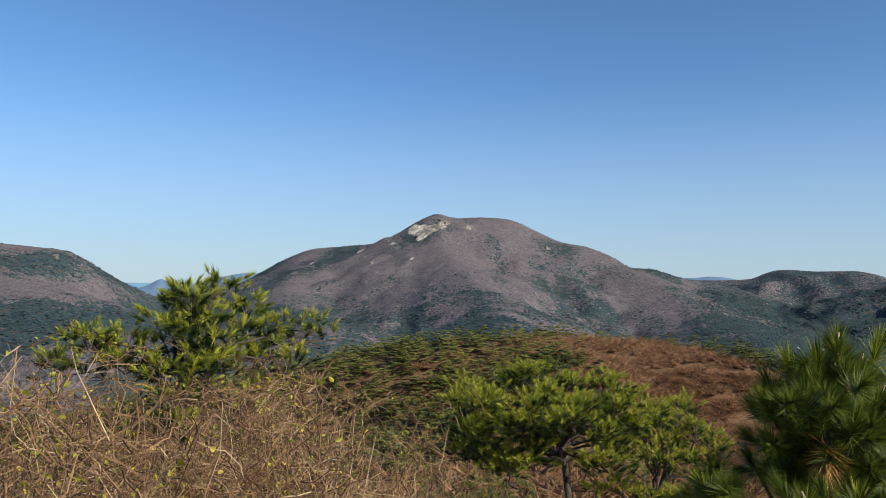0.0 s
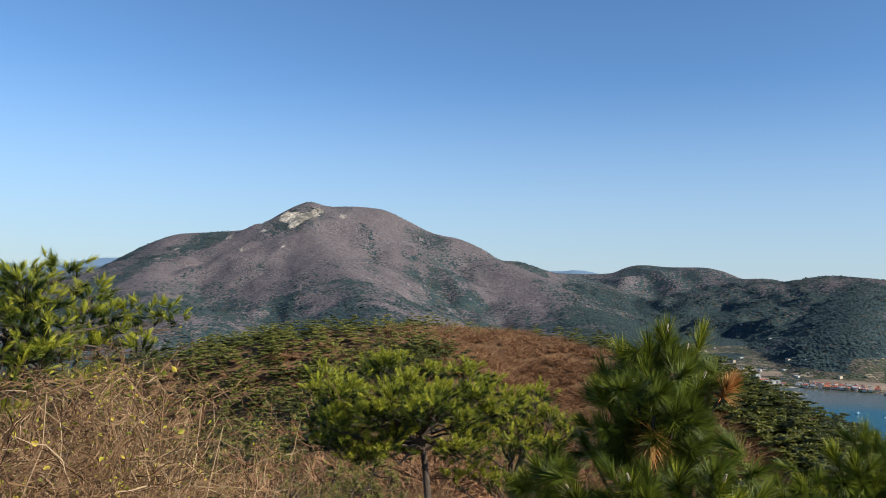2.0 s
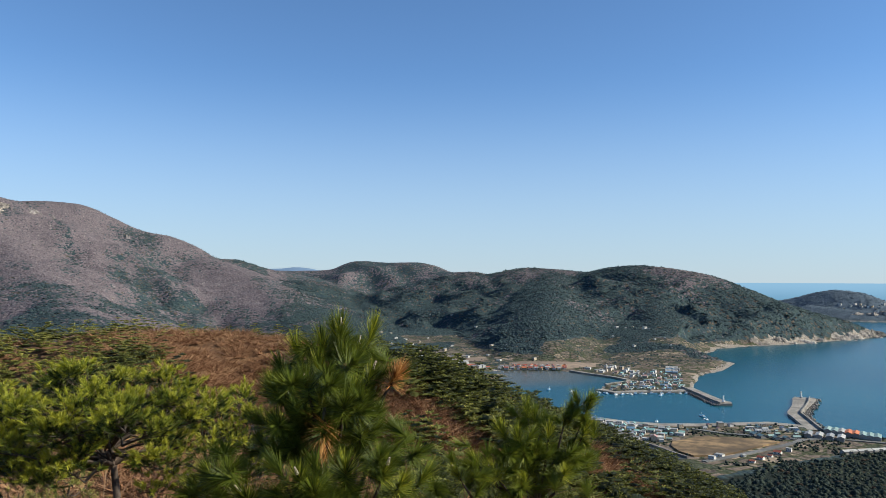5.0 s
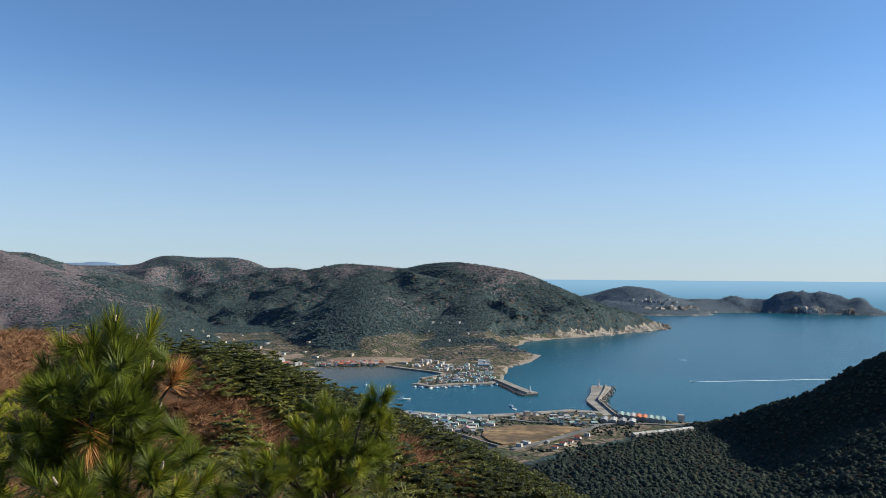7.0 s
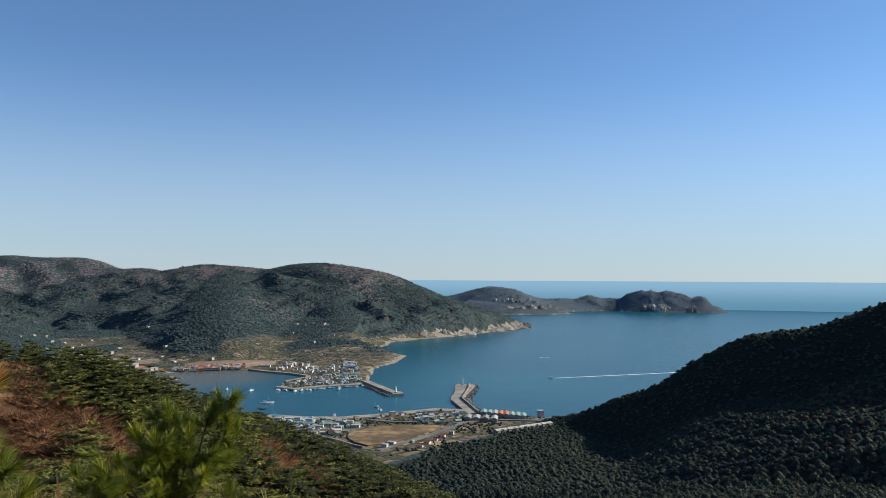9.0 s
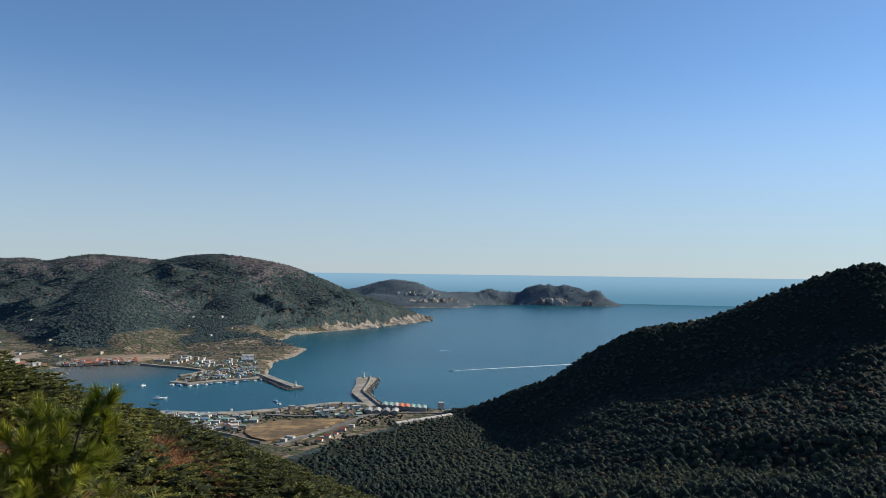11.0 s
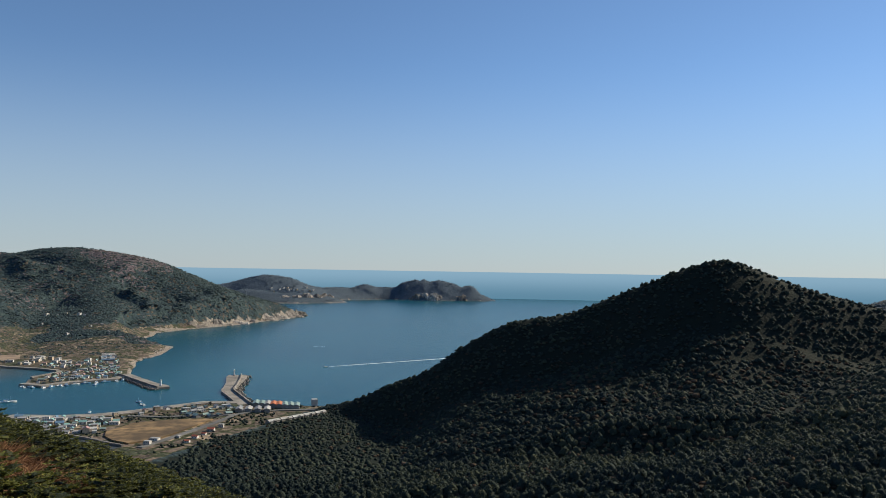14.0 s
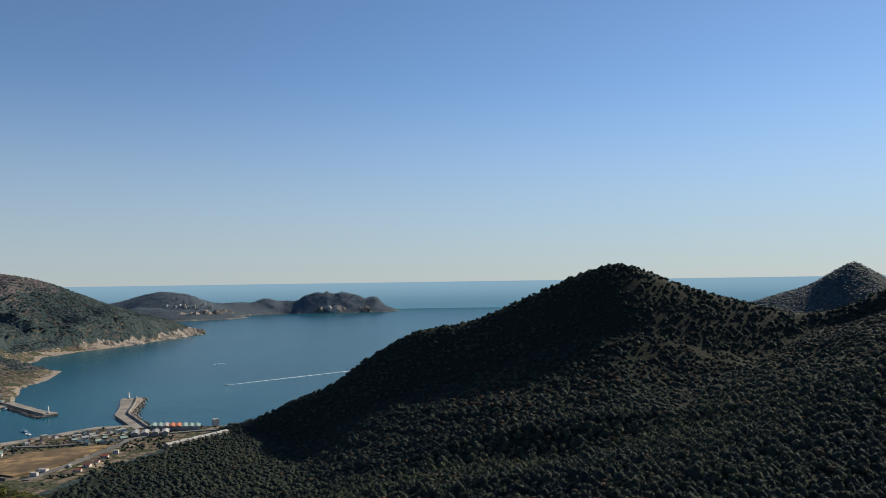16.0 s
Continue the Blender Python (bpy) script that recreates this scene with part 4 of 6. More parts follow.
def close_pine(name, root, top, tips, needle, label, count=150, wide=0.0034, dead=(), cones=(), tone=0.42, below=3, lift=0.3):
    """A young pine near by: trunk, a bough to each shoot, and needles on every shoot."""
    root, top = np.array(root, float), np.array(top, float)
    tree = new(name)
    tree.location = Vector(root)
    stem = curve_pts((0, 0, -0.1), top - root, 9, 0, 0.015)
    trunk = Bag()
    tube(trunk, stem, np.linspace(0.035, 0.008, 9), 8)
    part("trunk", trunk.mesh("trunk", BARK, True), tree, "rough grey-brown pine bark")
    bud_me, cone_me = bud_mesh(), cone_mesh()
    for k, tip in enumerate(list(tips) + list(dead)):
        gone = k >= len(tips)
        p = np.array(tip, float) - root
        out = np.linalg.norm(p[:2] - (top - root)[:2] * p[2] / (top - root)[2])
        q = np.clip((p[2] - 0.05 - out * 0.35) / (top - root)[2], 0.05, 0.97)
        at_stem = stem[int(q * 8)] if q < 0.97 else stem[-2]
        way = (p - at_stem) * 1.0
        way[2] = abs(way[2]) + lift * np.linalg.norm(way[:2]) + 0.05
        way = way / np.linalg.norm(way)
        if gone and k == len(tips) + 1:
            way = np.array([-0.15, -0.1, -1.0])
        bough = Bag()
        mid = at_stem * 0.35 + p * 0.65 - np.array([0, 0, 0.05])
        tube(bough, np.array([at_stem, at_stem * 0.6 + mid * 0.4, mid, p - way * 0.10, p - way * 0.02]), [0.011, 0.009, 0.008, 0.006, 0.004], 6)
        bough_ob = part("bough", bough.mesh("bough", BARK, True), tree)
        m = turns(way[None], np.array([rng.uniform(0, 6)]))[0]
        bag = Bag()
        v, f = tuft(count, needle, wide * (1.6 if gone else 1), needle * 0.7, 12, 100 if gone else 86)
        bag.stamp(v, f, (p - way * needle * 0.55)[None], m[None], np.array([rng.uniform(0.85, 1.15)]), np.array([0.5]))
        bag.t[-1] = np.repeat(np.clip(rng.normal(tone + rng.normal(0, 0.1), 0.2, count), 0, 1), 3)
        for back in (0.4, 0.7, 1.0, 1.3, 1.7, 2.1) if k == 0 else (0.5, 0.8, 1.1, 1.4, 1.8, 2.2, 2.6)[:0 if gone else below]:
            side = way * 0.5 + rng.normal(0, 0.8, 3) * [1, 1, 0.5]
            v, f = tuft(count * 3 // 4, needle * 0.95, wide, needle * 0.6, 16, 76)
            # tufts further back are darker, with the shoot's inner shade in their tone
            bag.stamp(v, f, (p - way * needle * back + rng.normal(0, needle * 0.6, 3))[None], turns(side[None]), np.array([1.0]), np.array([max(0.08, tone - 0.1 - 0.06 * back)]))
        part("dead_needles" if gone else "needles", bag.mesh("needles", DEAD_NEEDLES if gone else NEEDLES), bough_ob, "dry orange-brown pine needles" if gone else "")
        if not gone and k % 3 == 0:
            bud = part("bud", bud_me, bough_ob)
            bud.matrix_world = Matrix.Translation(Vector(p + way * 0.045)) @ Matrix(m.tolist()).to_4x4()
    for c in cones:
        ob = part("pine_cone", cone_me, tree, "small closed brown pine cone")
        ob.matrix_world = Matrix.Translation(Vector(np.array(c) - root)) @ pose(0, 0, 0, rng.uniform(-40, 40), rng.uniform(-40, 40), 0)
    return tagged(tree, label, "pine tree")


TOP_PINE = [(1.44, 3.35, 154.78), (1.57, 3.34, 154.77), (1.36, 3.33, 154.73), (1.50, 3.32, 154.71), (1.41, 3.25, 154.70), (1.33, 3.28, 154.64), (1.52, 3.24, 154.62), (1.43, 3.18, 154.58), (1.24, 3.22, 154.50), (1.27, 3.35, 154.70), (1.37, 3.36, 154.68), (1.17, 3.32, 154.58), (1.23, 3.14, 154.61), (1.29, 3.16, 154.55), (1.35, 3.08, 154.54),
            (1.53, 3.27, 154.52), (1.26, 3.51, 154.63), (1.53, 3.40, 154.65), (1.14, 3.40, 154.38), (1.17, 3.29, 154.44), (1.46, 3.17, 154.44), (1.60, 3.33, 154.44), (0.89, 3.15, 154.34),
            (0.88, 3.24, 154.27), (1.14, 2.96, 154.33), (1.18, 2.92, 154.29), (1.32, 2.99, 154.33), (1.44, 2.93, 154.33), (1.53, 2.98, 154.27), (1.69, 3.12, 154.23), (1.00, 3.10, 154.26)]
close_pine("young_pine", (1.42, 3.42, float(ground_z(1.42, 3.42)[0])), (1.44, 3.36, 154.70), TOP_PINE, 0.098,
           "young dark green pine with dry orange needle clusters", 230, 0.0042, [(1.62, 3.20, 154.63), (1.27, 3.10, 154.44)],
           [(1.56, 3.26, 154.56), (1.35, 3.26, 154.66), (1.41, 3.23, 154.65)], 0.5, 6)
LOW_PINE = [(3.26, 3.99, 154.27), (3.02, 4.18, 154.20), (2.86, 4.28, 154.10), (3.04, 4.29, 154.22), (3.01, 4.04, 154.12), (3.19, 4.11, 154.19), (2.46, 4.13, 153.94), (2.99, 3.87, 153.95),
            (2.60, 4.17, 153.99), (2.68, 4.10, 153.93), (2.81, 4.00, 153.89), (2.93, 4.07, 154.00), (3.25, 4.07, 154.02), (2.87, 4.14, 154.09), (3.20, 3.95, 154.14)]
close_pine("young_pine", (2.98, 4.15, float(ground_z(2.98, 4.15)[0])), (3.02, 4.15, 154.1), LOW_PINE, 0.10,
           "low bushy pine with pale yellow-green needle tips", 200, 0.0052, (), (), 0.68, 6)
LEFT_PINE = [(-1.40, 4.78, 155.02), (-1.25, 4.82, 155.05), (-1.35, 4.90, 154.97), (-1.53, 4.73, 154.85), (-1.49, 4.85, 154.94), (-1.34, 4.69, 154.87), (-1.25, 4.72, 154.87), (-1.16, 5.16, 154.89),
             (-1.15, 5.05, 154.80), (-1.86, 4.48, 154.75), (-1.76, 4.63, 154.72), (-1.71, 4.76, 154.74), (-1.41, 4.56, 154.81), (-1.25, 4.51, 154.79), (-1.29, 4.48, 154.63), (-1.41, 4.43, 154.57),
             (-1.56, 4.49, 154.65), (-1.24, 4.60, 154.68), (-2.03, 4.61, 154.60), (-1.82, 4.49, 154.62), (-1.28, 4.37, 154.53), (-1.14, 5.36, 154.78), (-1.02, 5.49, 154.80), (-1.05, 5.28, 154.68),
             (-1.65, 4.45, 154.38), (-1.35, 4.42, 154.35), (-1.0, 4.8, 154.42),
             (-0.92, 5.51, 154.73), (-1.12, 5.16, 154.66), (-1.19, 4.82, 154.57), (-0.89, 5.20, 154.61)]


def round_pine(name, root, trunk_pts, pads, label, tufts=24, pad=0.14, tone=0.55, needle=0.068, thick=0.042, twice=1):
    """A spreading pine: bent trunk, a limb to each flat pad of needles."""
    tree = new(name)
    tree.location = Vector(root)
    root = np.array(root, float)
    pts = np.array(trunk_pts, float) - root
    trunk = Bag()
    tube(trunk, np.concatenate([[[0, 0, -0.2]], pts]), np.linspace(thick, thick * 0.5, len(pts) + 1), 8)
    part("trunk", trunk.mesh("trunk", BARK, True), tree, "bent grey-brown pine trunk")
    v, f = tuft(44, needle, needle * 0.085, needle * 0.75, 8, 72)
    # shade painted on needle bases, light on their tips
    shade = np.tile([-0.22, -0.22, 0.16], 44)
    pads = [q for p in pads for q in [np.array(p, float)] + [np.array(p, float) + rng.normal(0, 1, 3) * [pad, pad, pad * 0.45]] * twice]
    for p in pads:
        p = np.array(p, float) - root
        below = max(0, int(np.sum(pts[:, 2] < p[2] - 0.08)) - 1)
        low = pts[max(len(pts) - 3, rng.integers(max(0, below - 1), below + 1))]
        limb = Bag()
        mid = low * 0.45 + p * 0.55 + rng.normal(0, 0.06, 3) - np.array([0, 0, 0.25 * pad])
        bend = low * 0.75 + p * 0.25 + rng.normal(0, 0.04, 3) + np.array([0, 0, 0.06])
        tube(limb, np.array([low, bend, mid, p - np.array([0, 0, 0.05])]), np.array([0.5, 0.4, 0.28, 0.12]) * thick, 5)
        twig_to = p + rng.normal(0, 1, (7, 3)) * [pad * 0.6, pad * 0.6, 0.04]
        for q in twig_to:
            tube(limb, np.array([mid * 0.4 + p * 0.6 - [0, 0, 0.04], q - [0, 0, 0.03]]), [0.12 * thick, 0.05 * thick], 4)
        limb_ob = part("limb", limb.mesh("limb", BARK, True), tree)
        bag = Bag()
        place = rng.normal(0, 1, (tufts, 3)) * [pad * 0.6, pad * 0.6, pad * 0.38] + p
        way = ((place - p) * [1.2, 1.2, 0.5] / pad * 0.25 + [0, 0, 0.2] + rng.normal(0, 0.06, (tufts, 3)))
        # pad undersides dark and tops bright: light and shade put into the tone
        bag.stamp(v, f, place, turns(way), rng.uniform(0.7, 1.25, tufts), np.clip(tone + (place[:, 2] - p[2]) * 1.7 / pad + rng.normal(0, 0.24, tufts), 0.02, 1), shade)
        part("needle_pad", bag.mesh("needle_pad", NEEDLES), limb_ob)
    return tagged(tree, label, "pine tree")


ROUND_PADS = [(0.23, 8.41, 153.96), (0.43, 7.99, 153.91), (0.74, 8.90, 154.00), (0.95, 8.69, 154.14), (0.82, 7.77, 153.93), (1.34, 8.93, 153.99), (1.58, 8.59, 154.02), (1.29, 7.81, 153.91),
              (1.70, 8.25, 153.89), (1.97, 8.70, 153.88), (1.06, 7.62, 153.79), (0.67, 7.75, 153.73), (0.39, 8.15, 153.62), (0.25, 8.60, 153.32), (0.51, 8.40, 153.35), (1.49, 7.74, 153.70),
              (1.80, 8.19, 153.67), (0.91, 8.69, 153.39), (2.15, 8.44, 153.79), (0.19, 8.75, 153.52), (1.04, 8.36, 153.95), (0.7, 8.3, 153.62), (1.3, 8.4, 153.66), (1.0, 8.0, 153.6), (0.45, 8.2, 153.45), (1.6, 8.3, 153.5), (1.2, 8.6, 153.8), (0.6, 8.5, 153.8), (1.75, 8.5, 153.72),
              (0.5, 8.0, 153.3), (0.85, 7.9, 153.38), (1.6, 8.0, 153.35), (1.85, 8.4, 153.42), (0.3, 8.3, 153.75), (1.35, 8.1, 153.8), (1.1, 8.9, 153.7)]
round_pine("spreading_pine", (1.32, 8.1, float(ground_z(1.32, 8.1)[0])), [(1.27, 8.1, 152.7), (1.25, 8.11, 152.9), (1.21, 8.2, 153.3), (1.19, 8.26, 153.45), (1.36, 8.26, 153.62)], ROUND_PADS,
           "round-topped pine with sunlit yellow-green needles on a bent trunk", 34, 0.13, 0.60, 0.064)
SIDE_PADS = [(2.38, 9.08, 153.57), (2.71, 9.31, 153.65), (2.66, 8.68, 153.56), (2.93, 8.89, 153.39), (1.90, 8.61, 153.24), (2.17, 8.44, 153.27), (2.39, 8.62, 153.40), (2.62, 8.74, 153.24),
             (1.82, 8.77, 152.98), (2.03, 8.60, 152.89), (2.34, 8.62, 152.86), (2.76, 8.85, 152.97), (2.24, 9.29, 153.41)]
round_pine("spreading_pine", (2.4, 8.9, float(ground_z(2.4, 8.9)[0])), [(2.38, 8.88, 152.3), (2.3, 8.9, 152.8), (2.4, 8.85, 153.1)], SIDE_PADS, "low pine with green needles beside a taller one", 34, 0.13, 0.54, 0.064)


round_pine("wild_pine", (-1.38, 4.85, float(ground_z(-1.38, 4.85)[0])), [(-1.4, 4.85, 153.2), (-1.45, 4.8, 153.8), (-1.4, 4.75, 154.2), (-1.42, 4.75, 154.5), (-1.38, 4.8, 154.75), (-1.34, 4.84, 154.9)], [(px, py, pz - 0.05) for px, py, pz in LEFT_PINE],
           "sprawling pine with short sunlit needles on crooked boughs", 12, 0.07, 0.54, 0.052, 0.02, 1)


def leafy_shrub(x, y, height, leaves, label):
    """A tangle of bare twigs, with some last yellow-green leaves."""
    tree = new("leafy_shrub" if leaves else "bare_shrub")
    tree.location = (x, y, float(ground_z(x, y)[0]))
    ends = []
    for k in range(13):
        a, out = rng.uniform(0, 6.283), rng.uniform(0.1, 0.7)
        end = np.array([math.cos(a) * out, math.sin(a) * out, height * rng.uniform(0.4, 1.0)])
        p = curve_pts((rng.normal(0, 0.12), rng.normal(0, 0.12), -0.1), end, 11, rng.uniform(-0.1, 0.15), 0.045)
        bag = Bag()
        tube(bag, p, np.linspace(0.0062, 0.002, 11), 4, rng.uniform(0.1, 0.75))
        for j in range(18):
            base = p[rng.integers(2, 11)] + rng.normal(0, 0.01, 3)
            way = rng.normal(0, 1, 3) * [1, 1, 0.7] + [math.cos(a) * 0.3, math.sin(a) * 0.3, 0.3]
            tip = base + way / np.linalg.norm(way) * rng.uniform(0.08, 0.3)
            t = rng.uniform(0.0, 0.8)
            bends = curve_pts(base, tip, 4, rng.normal(0, 0.02), 0.018)
            tube(bag, bends, [0.0028, 0.0022, 0.0017, 0.001], 3, t)
            ends += [tip, bends[1], bends[2]]
            m = 9
            fork = bends[rng.integers(0, 4, m)]
            e = fork + (tip - base) * rng.uniform(-0.1, 0.4, (m, 1)) + rng.normal(0, 0.055, (m, 3))
            blade = np.array([[-0.0016, 0, 0], [0.0016, 0, 0], [0, 0, 1.0]])
            span = np.linalg.norm(e - fork, axis=1)
            bag.stamp(blade, np.array([[0, 1, 2]]), fork, turns(e - fork), np.stack([np.ones(m), np.ones(m), span], -1), np.full(m, t))
            ends += list(e)
        part("stem", bag.mesh("stem", TWIGS), tree)
    low = Bag()
    m = 1000
    core = rng.normal(0, 1, (m, 3)) * [0.3, 0.3, 0.24 * height] + [0, 0, 0.5 * height]
    core[:, 2] = np.clip(core[:, 2], 0, 0.92 * height)
    for q in range(5):
        bend = np.cumsum(np.concatenate([[[0, 0, 0]], rng.normal(0, 0.13, (4, 3)) + [0, 0, 0.25]]), 0)
        thick = np.array([0.0022, 0.002, 0.0017, 0.0013, 0.0008])
        v = np.concatenate([np.stack([p * [0.12, 0.12, 1] + [w * e, 0, 0] for e in (-1, 1)]) for p, w in zip(bend, thick)])
        f = np.concatenate([[[2 * e, 2 * e + 1, 2 * e + 3], [2 * e, 2 * e + 3, 2 * e + 2]] for e in range(4)])
        w = np.arange(q, m, 5)
        low.stamp(v, f, core[w], turns(rng.normal(0, 1, (len(w), 3)) + [0, 0, 0.35]), np.stack([np.ones(len(w)), np.ones(len(w)), rng.uniform(0.08, 0.24, len(w))], -1), np.clip(rng.normal(0.42, 0.25, len(w)), 0, 1))
    for q in range(3):
        a, e = rng.uniform(0, 6.283), rng.uniform(0.3, 0.7)
        p = curve_pts((0, 0, 0.1 * height), (math.cos(a) * e, math.sin(a) * e, height * rng.uniform(0.6, 0.95)), 12, rng.uniform(-0.1, 0.12), 0.028)
        tube(low, p, np.linspace(0.008, 0.003, 12), 5, 0.85)
    part("tangle", low.mesh("tangle", TWIGS), tree, "tangle of fine warm brown twigs")
    if leaves:
        ends = np.array(ends)
        pick = ends[rng.integers(0, len(ends), leaves)] + rng.normal(0, 0.012, (leaves, 3))
        v = np.array([[0, 0, 0], [0.26, 0.25, 0.1], [0.3, 0.6, 0.12], [0, 1, -0.05], [-0.3, 0.6, 0.12], [-0.26, 0.25, 0.1]])
        f = np.array([[0, 1, 2], [0, 2, 3], [0, 3, 4], [0, 4, 5]])
        bag = Bag()
        bag.stamp(v, f, pick, turns(rng.normal(0, 1, (leaves, 3)) + [0, 0, 0.8]), rng.uniform(0.013, 0.032, leaves), np.clip(rng.normal(0.5, 0.25, leaves), 0, 1))
        part("leaves", bag.mesh("leaves", LEAVES), tree, "small yellow-green leaves")
    return tagged(tree, label, "shrub", "shrubs at the lookout")


for bearing, dist, top, leaves in ((-33, 2.6, -4.5, 170), (-29, 2.5, -7, 130), (-25, 2.8, -7, 90), (-21, 3.2, -8, 60), (-17, 3.0, -10, 60), (-27, 4.0, -5, 90), (-13, 3.6, -9, 50), (-20, 4.3, -7.5, 40),
                                   (-14.5, 4.3, -7, 40), (-11, 4.2, -8, 40), (-9, 3.6, -12, 30), (-30, 3.4, -5, 110), (-6, 5.2, -12.5, 10), (-36, 3.0, -3, 90), (-24, 2.3, -12, 60), (-17, 2.5, -13, 30),
                                   (-31, 2.9, -6, 120), (-23, 3.4, -7.5, 50), (-18.5, 3.8, -9, 40), (-27.5, 3.1, -8, 80), (-12, 3.0, -12.5, 30), (-15.5, 3.4, -10.5, 30), (-8, 4.6, -11, 20), (-21, 2.6, -11, 50), (-34, 3.8, -4, 80), (-15.5, 5.4, -6.5, 60), (-12.5, 5.3, -6, 60), (-10, 5.6, -8, 40), (-18, 4.0, -8, 60), (-25, 3.6, -6, 80),
                                   (-10, 4.6, -4.8, 60), (-13, 4.3, -4.2, 80), (-16, 4.0, -4.6, 90), (-19, 3.8, -4.4, 100), (-8, 5.0, -6.2, 50), (-22, 3.5, -4.4, 100), (-12, 3.6, -6.5, 60), (-17, 3.2, -6.5, 70)):
    sx, sy = dist * math.sin(radians(bearing)), 0.5 + dist * math.cos(radians(bearing))
    h = EYE + dist * math.tan(radians(top)) - float(ground_z(sx, sy)[0])
    leafy_shrub(sx, sy, h, leaves * 10, "tangled bare twigs with a few yellow-green leaves")
for bearing, dist, top in ((-3, 6.5, -12.5), (1, 7.0, -13), (4.5, 6.8, -13.5), (-8, 7.5, -11), (-1, 9.5, -12), (-14, 8, -9), (-20, 9, -8), (7, 10.5, -11.5), (-11, 11, -9.5), (14, 7.5, -14), (-26, 8, -8)):
    sx, sy = dist * math.sin(radians(bearing)), 0.5 + dist * math.cos(radians(bearing))
    h = EYE + dist * math.tan(radians(top)) - float(ground_z(sx, sy)[0])
    leafy_shrub(sx, sy, max(h, 0.8), 0, "pale leafless shrub on the dry slope")

# ---- rocks ----
STONE = plain("pale_granite", (0.40, 0.345, 0.285), 0.9, 0.5, 0.1, 0.8)
DULL_STONE = plain("weathered_granite", (0.25, 0.22, 0.20), 0.9, 0.45, 0.15, 0.6)
DARK_STONE = plain("wet_shore_stone", (0.24, 0.21, 0.18), 0.85, 0.35, 0.8, 0.1)
CONCRETE = plain("harbour_concrete", (0.28, 0.25, 0.21), 0.85, 0.25, 0.4, 0.02)
ASPHALT = plain("grey_road", (0.15, 0.145, 0.135), 0.9, 0.2, 0.3)


def rock_shape():
    bm = bmesh.new()
    bmesh.ops.create_icosphere(bm, subdivisions=1, radius=0.5)
    v = np.array([q.co[:] for q in bm.verts])
    bm.verts.index_update()
    f = np.array([[q.index for q in p.verts] for p in bm.faces])
    bm.free()
    return v * rng.uniform(0.6, 1.2, (len(v), 1)), f


def rocks(name, x, y, z, size, mat, label, category, kind="", tall=0.8):
    bag = Bag()
    pick = rng.integers(0, 6, len(x))
    for k in range(6):
        w = np.flatnonzero(pick == k)
        if len(w):
            v, f = rock_shape()
            up = np.stack([rng.normal(0, 0.2, len(w)), rng.normal(0, 0.2, len(w)), np.ones(len(w))], -1)
            bag.stamp(v, f, np.stack([x[w], y[w], z[w]], -1), turns(up), np.stack([size[w], size[w] * rng.uniform(0.6, 1.1, len(w)), size[w] * tall * rng.uniform(0.6, 1.3, len(w))], -1), np.full(len(w), 0.5))
    return tagged(new(name, bag.mesh(name, mat)), label, category, kind=kind)


def site(bearing, rise, start=500.0, stop=4900.0):
    """The first ground that a level line of sight at this angle meets."""
    dist = np.arange(start, stop, 6.0)
    b = radians(bearing)
    px, py = dist * math.sin(b), dist * math.cos(b)
    under = land(px, py)[0] >= EYE + dist * math.tan(radians(rise))
    k = int(np.argmax(under)) if under.any() else -1
    return px[k], py[k], float(ground_z(px[k], py[k])[0])


def crag(cx, cy, wide, deep, high, step, label="pale grey granite crag on the mountain", seed=0, roof=1e6, mat=None):
    """A rock face that breaks out of the slope: ledges and clefts with a ragged rim."""
    i, j = np.meshgrid(np.arange(-wide / 2, wide / 2 + step, step), np.arange(-deep / 2, deep / 2 + step, step), indexing="ij")
    b = math.atan2(cx, cy)
    px, py = cx + i * math.cos(b) + j * math.sin(b), cy - i * math.sin(b) + j * math.cos(b)
    r = (2 * i / wide) ** 2 + (2 * j / deep) ** 2
    mask = (0.55 if roof < 1e5 else 0.45) - r + (1.1 if roof < 1e5 else 1.5) * fbm(px + seed * 77, py, max(wide, deep) * 0.3, 5, 51)
    floor_z = ground_z(px.ravel(), py.ravel()).reshape(px.shape)
    mask = mask - 3.0 * ramp(floor_z, roof * 0.5, roof)
    ledge = ridged(px * 1.0 + seed * 31, py * 0.6, wide * 0.22, 4, 52)
    lift = high * np.clip(mask * 1.6, 0, 1) * (0.5 + 0.5 * np.clip(ledge + 0.35, 0, 1))
    lift = np.round(lift / (high * 0.16)) * high * 0.16 * 0.6 + lift * 0.4 + rng.normal(0, high * 0.045, lift.shape)
    z = floor_z + np.where(mask > 0, lift + 0.06 * high, -0.35 * high)
    v = np.stack([px + rng.normal(0, step * 0.2, px.shape), py + rng.normal(0, step * 0.2, px.shape), z], -1).reshape(-1, 3)
    faces = grid_faces(*px.shape)
    faces = faces[(r.ravel()[faces] < 1.25).all(1)] if roof > 1e5 else faces[(mask.ravel()[faces] > 0).sum(1) >= 3]
    ob = new("rock_outcrop", mesh_from("rock_outcrop", v, faces, False, [mat or STONE]))
    return tagged(ob, label, "rock", kind="stuff" if roof < 1e5 else "")


def outcrop(bearing, rise, wide, deep, high, step=2.0, seed=0, mat=None):
    cx, cy, cz = site(bearing, rise, 1200)
    crag(cx, cy, wide, deep, high, step, seed=seed, mat=mat)


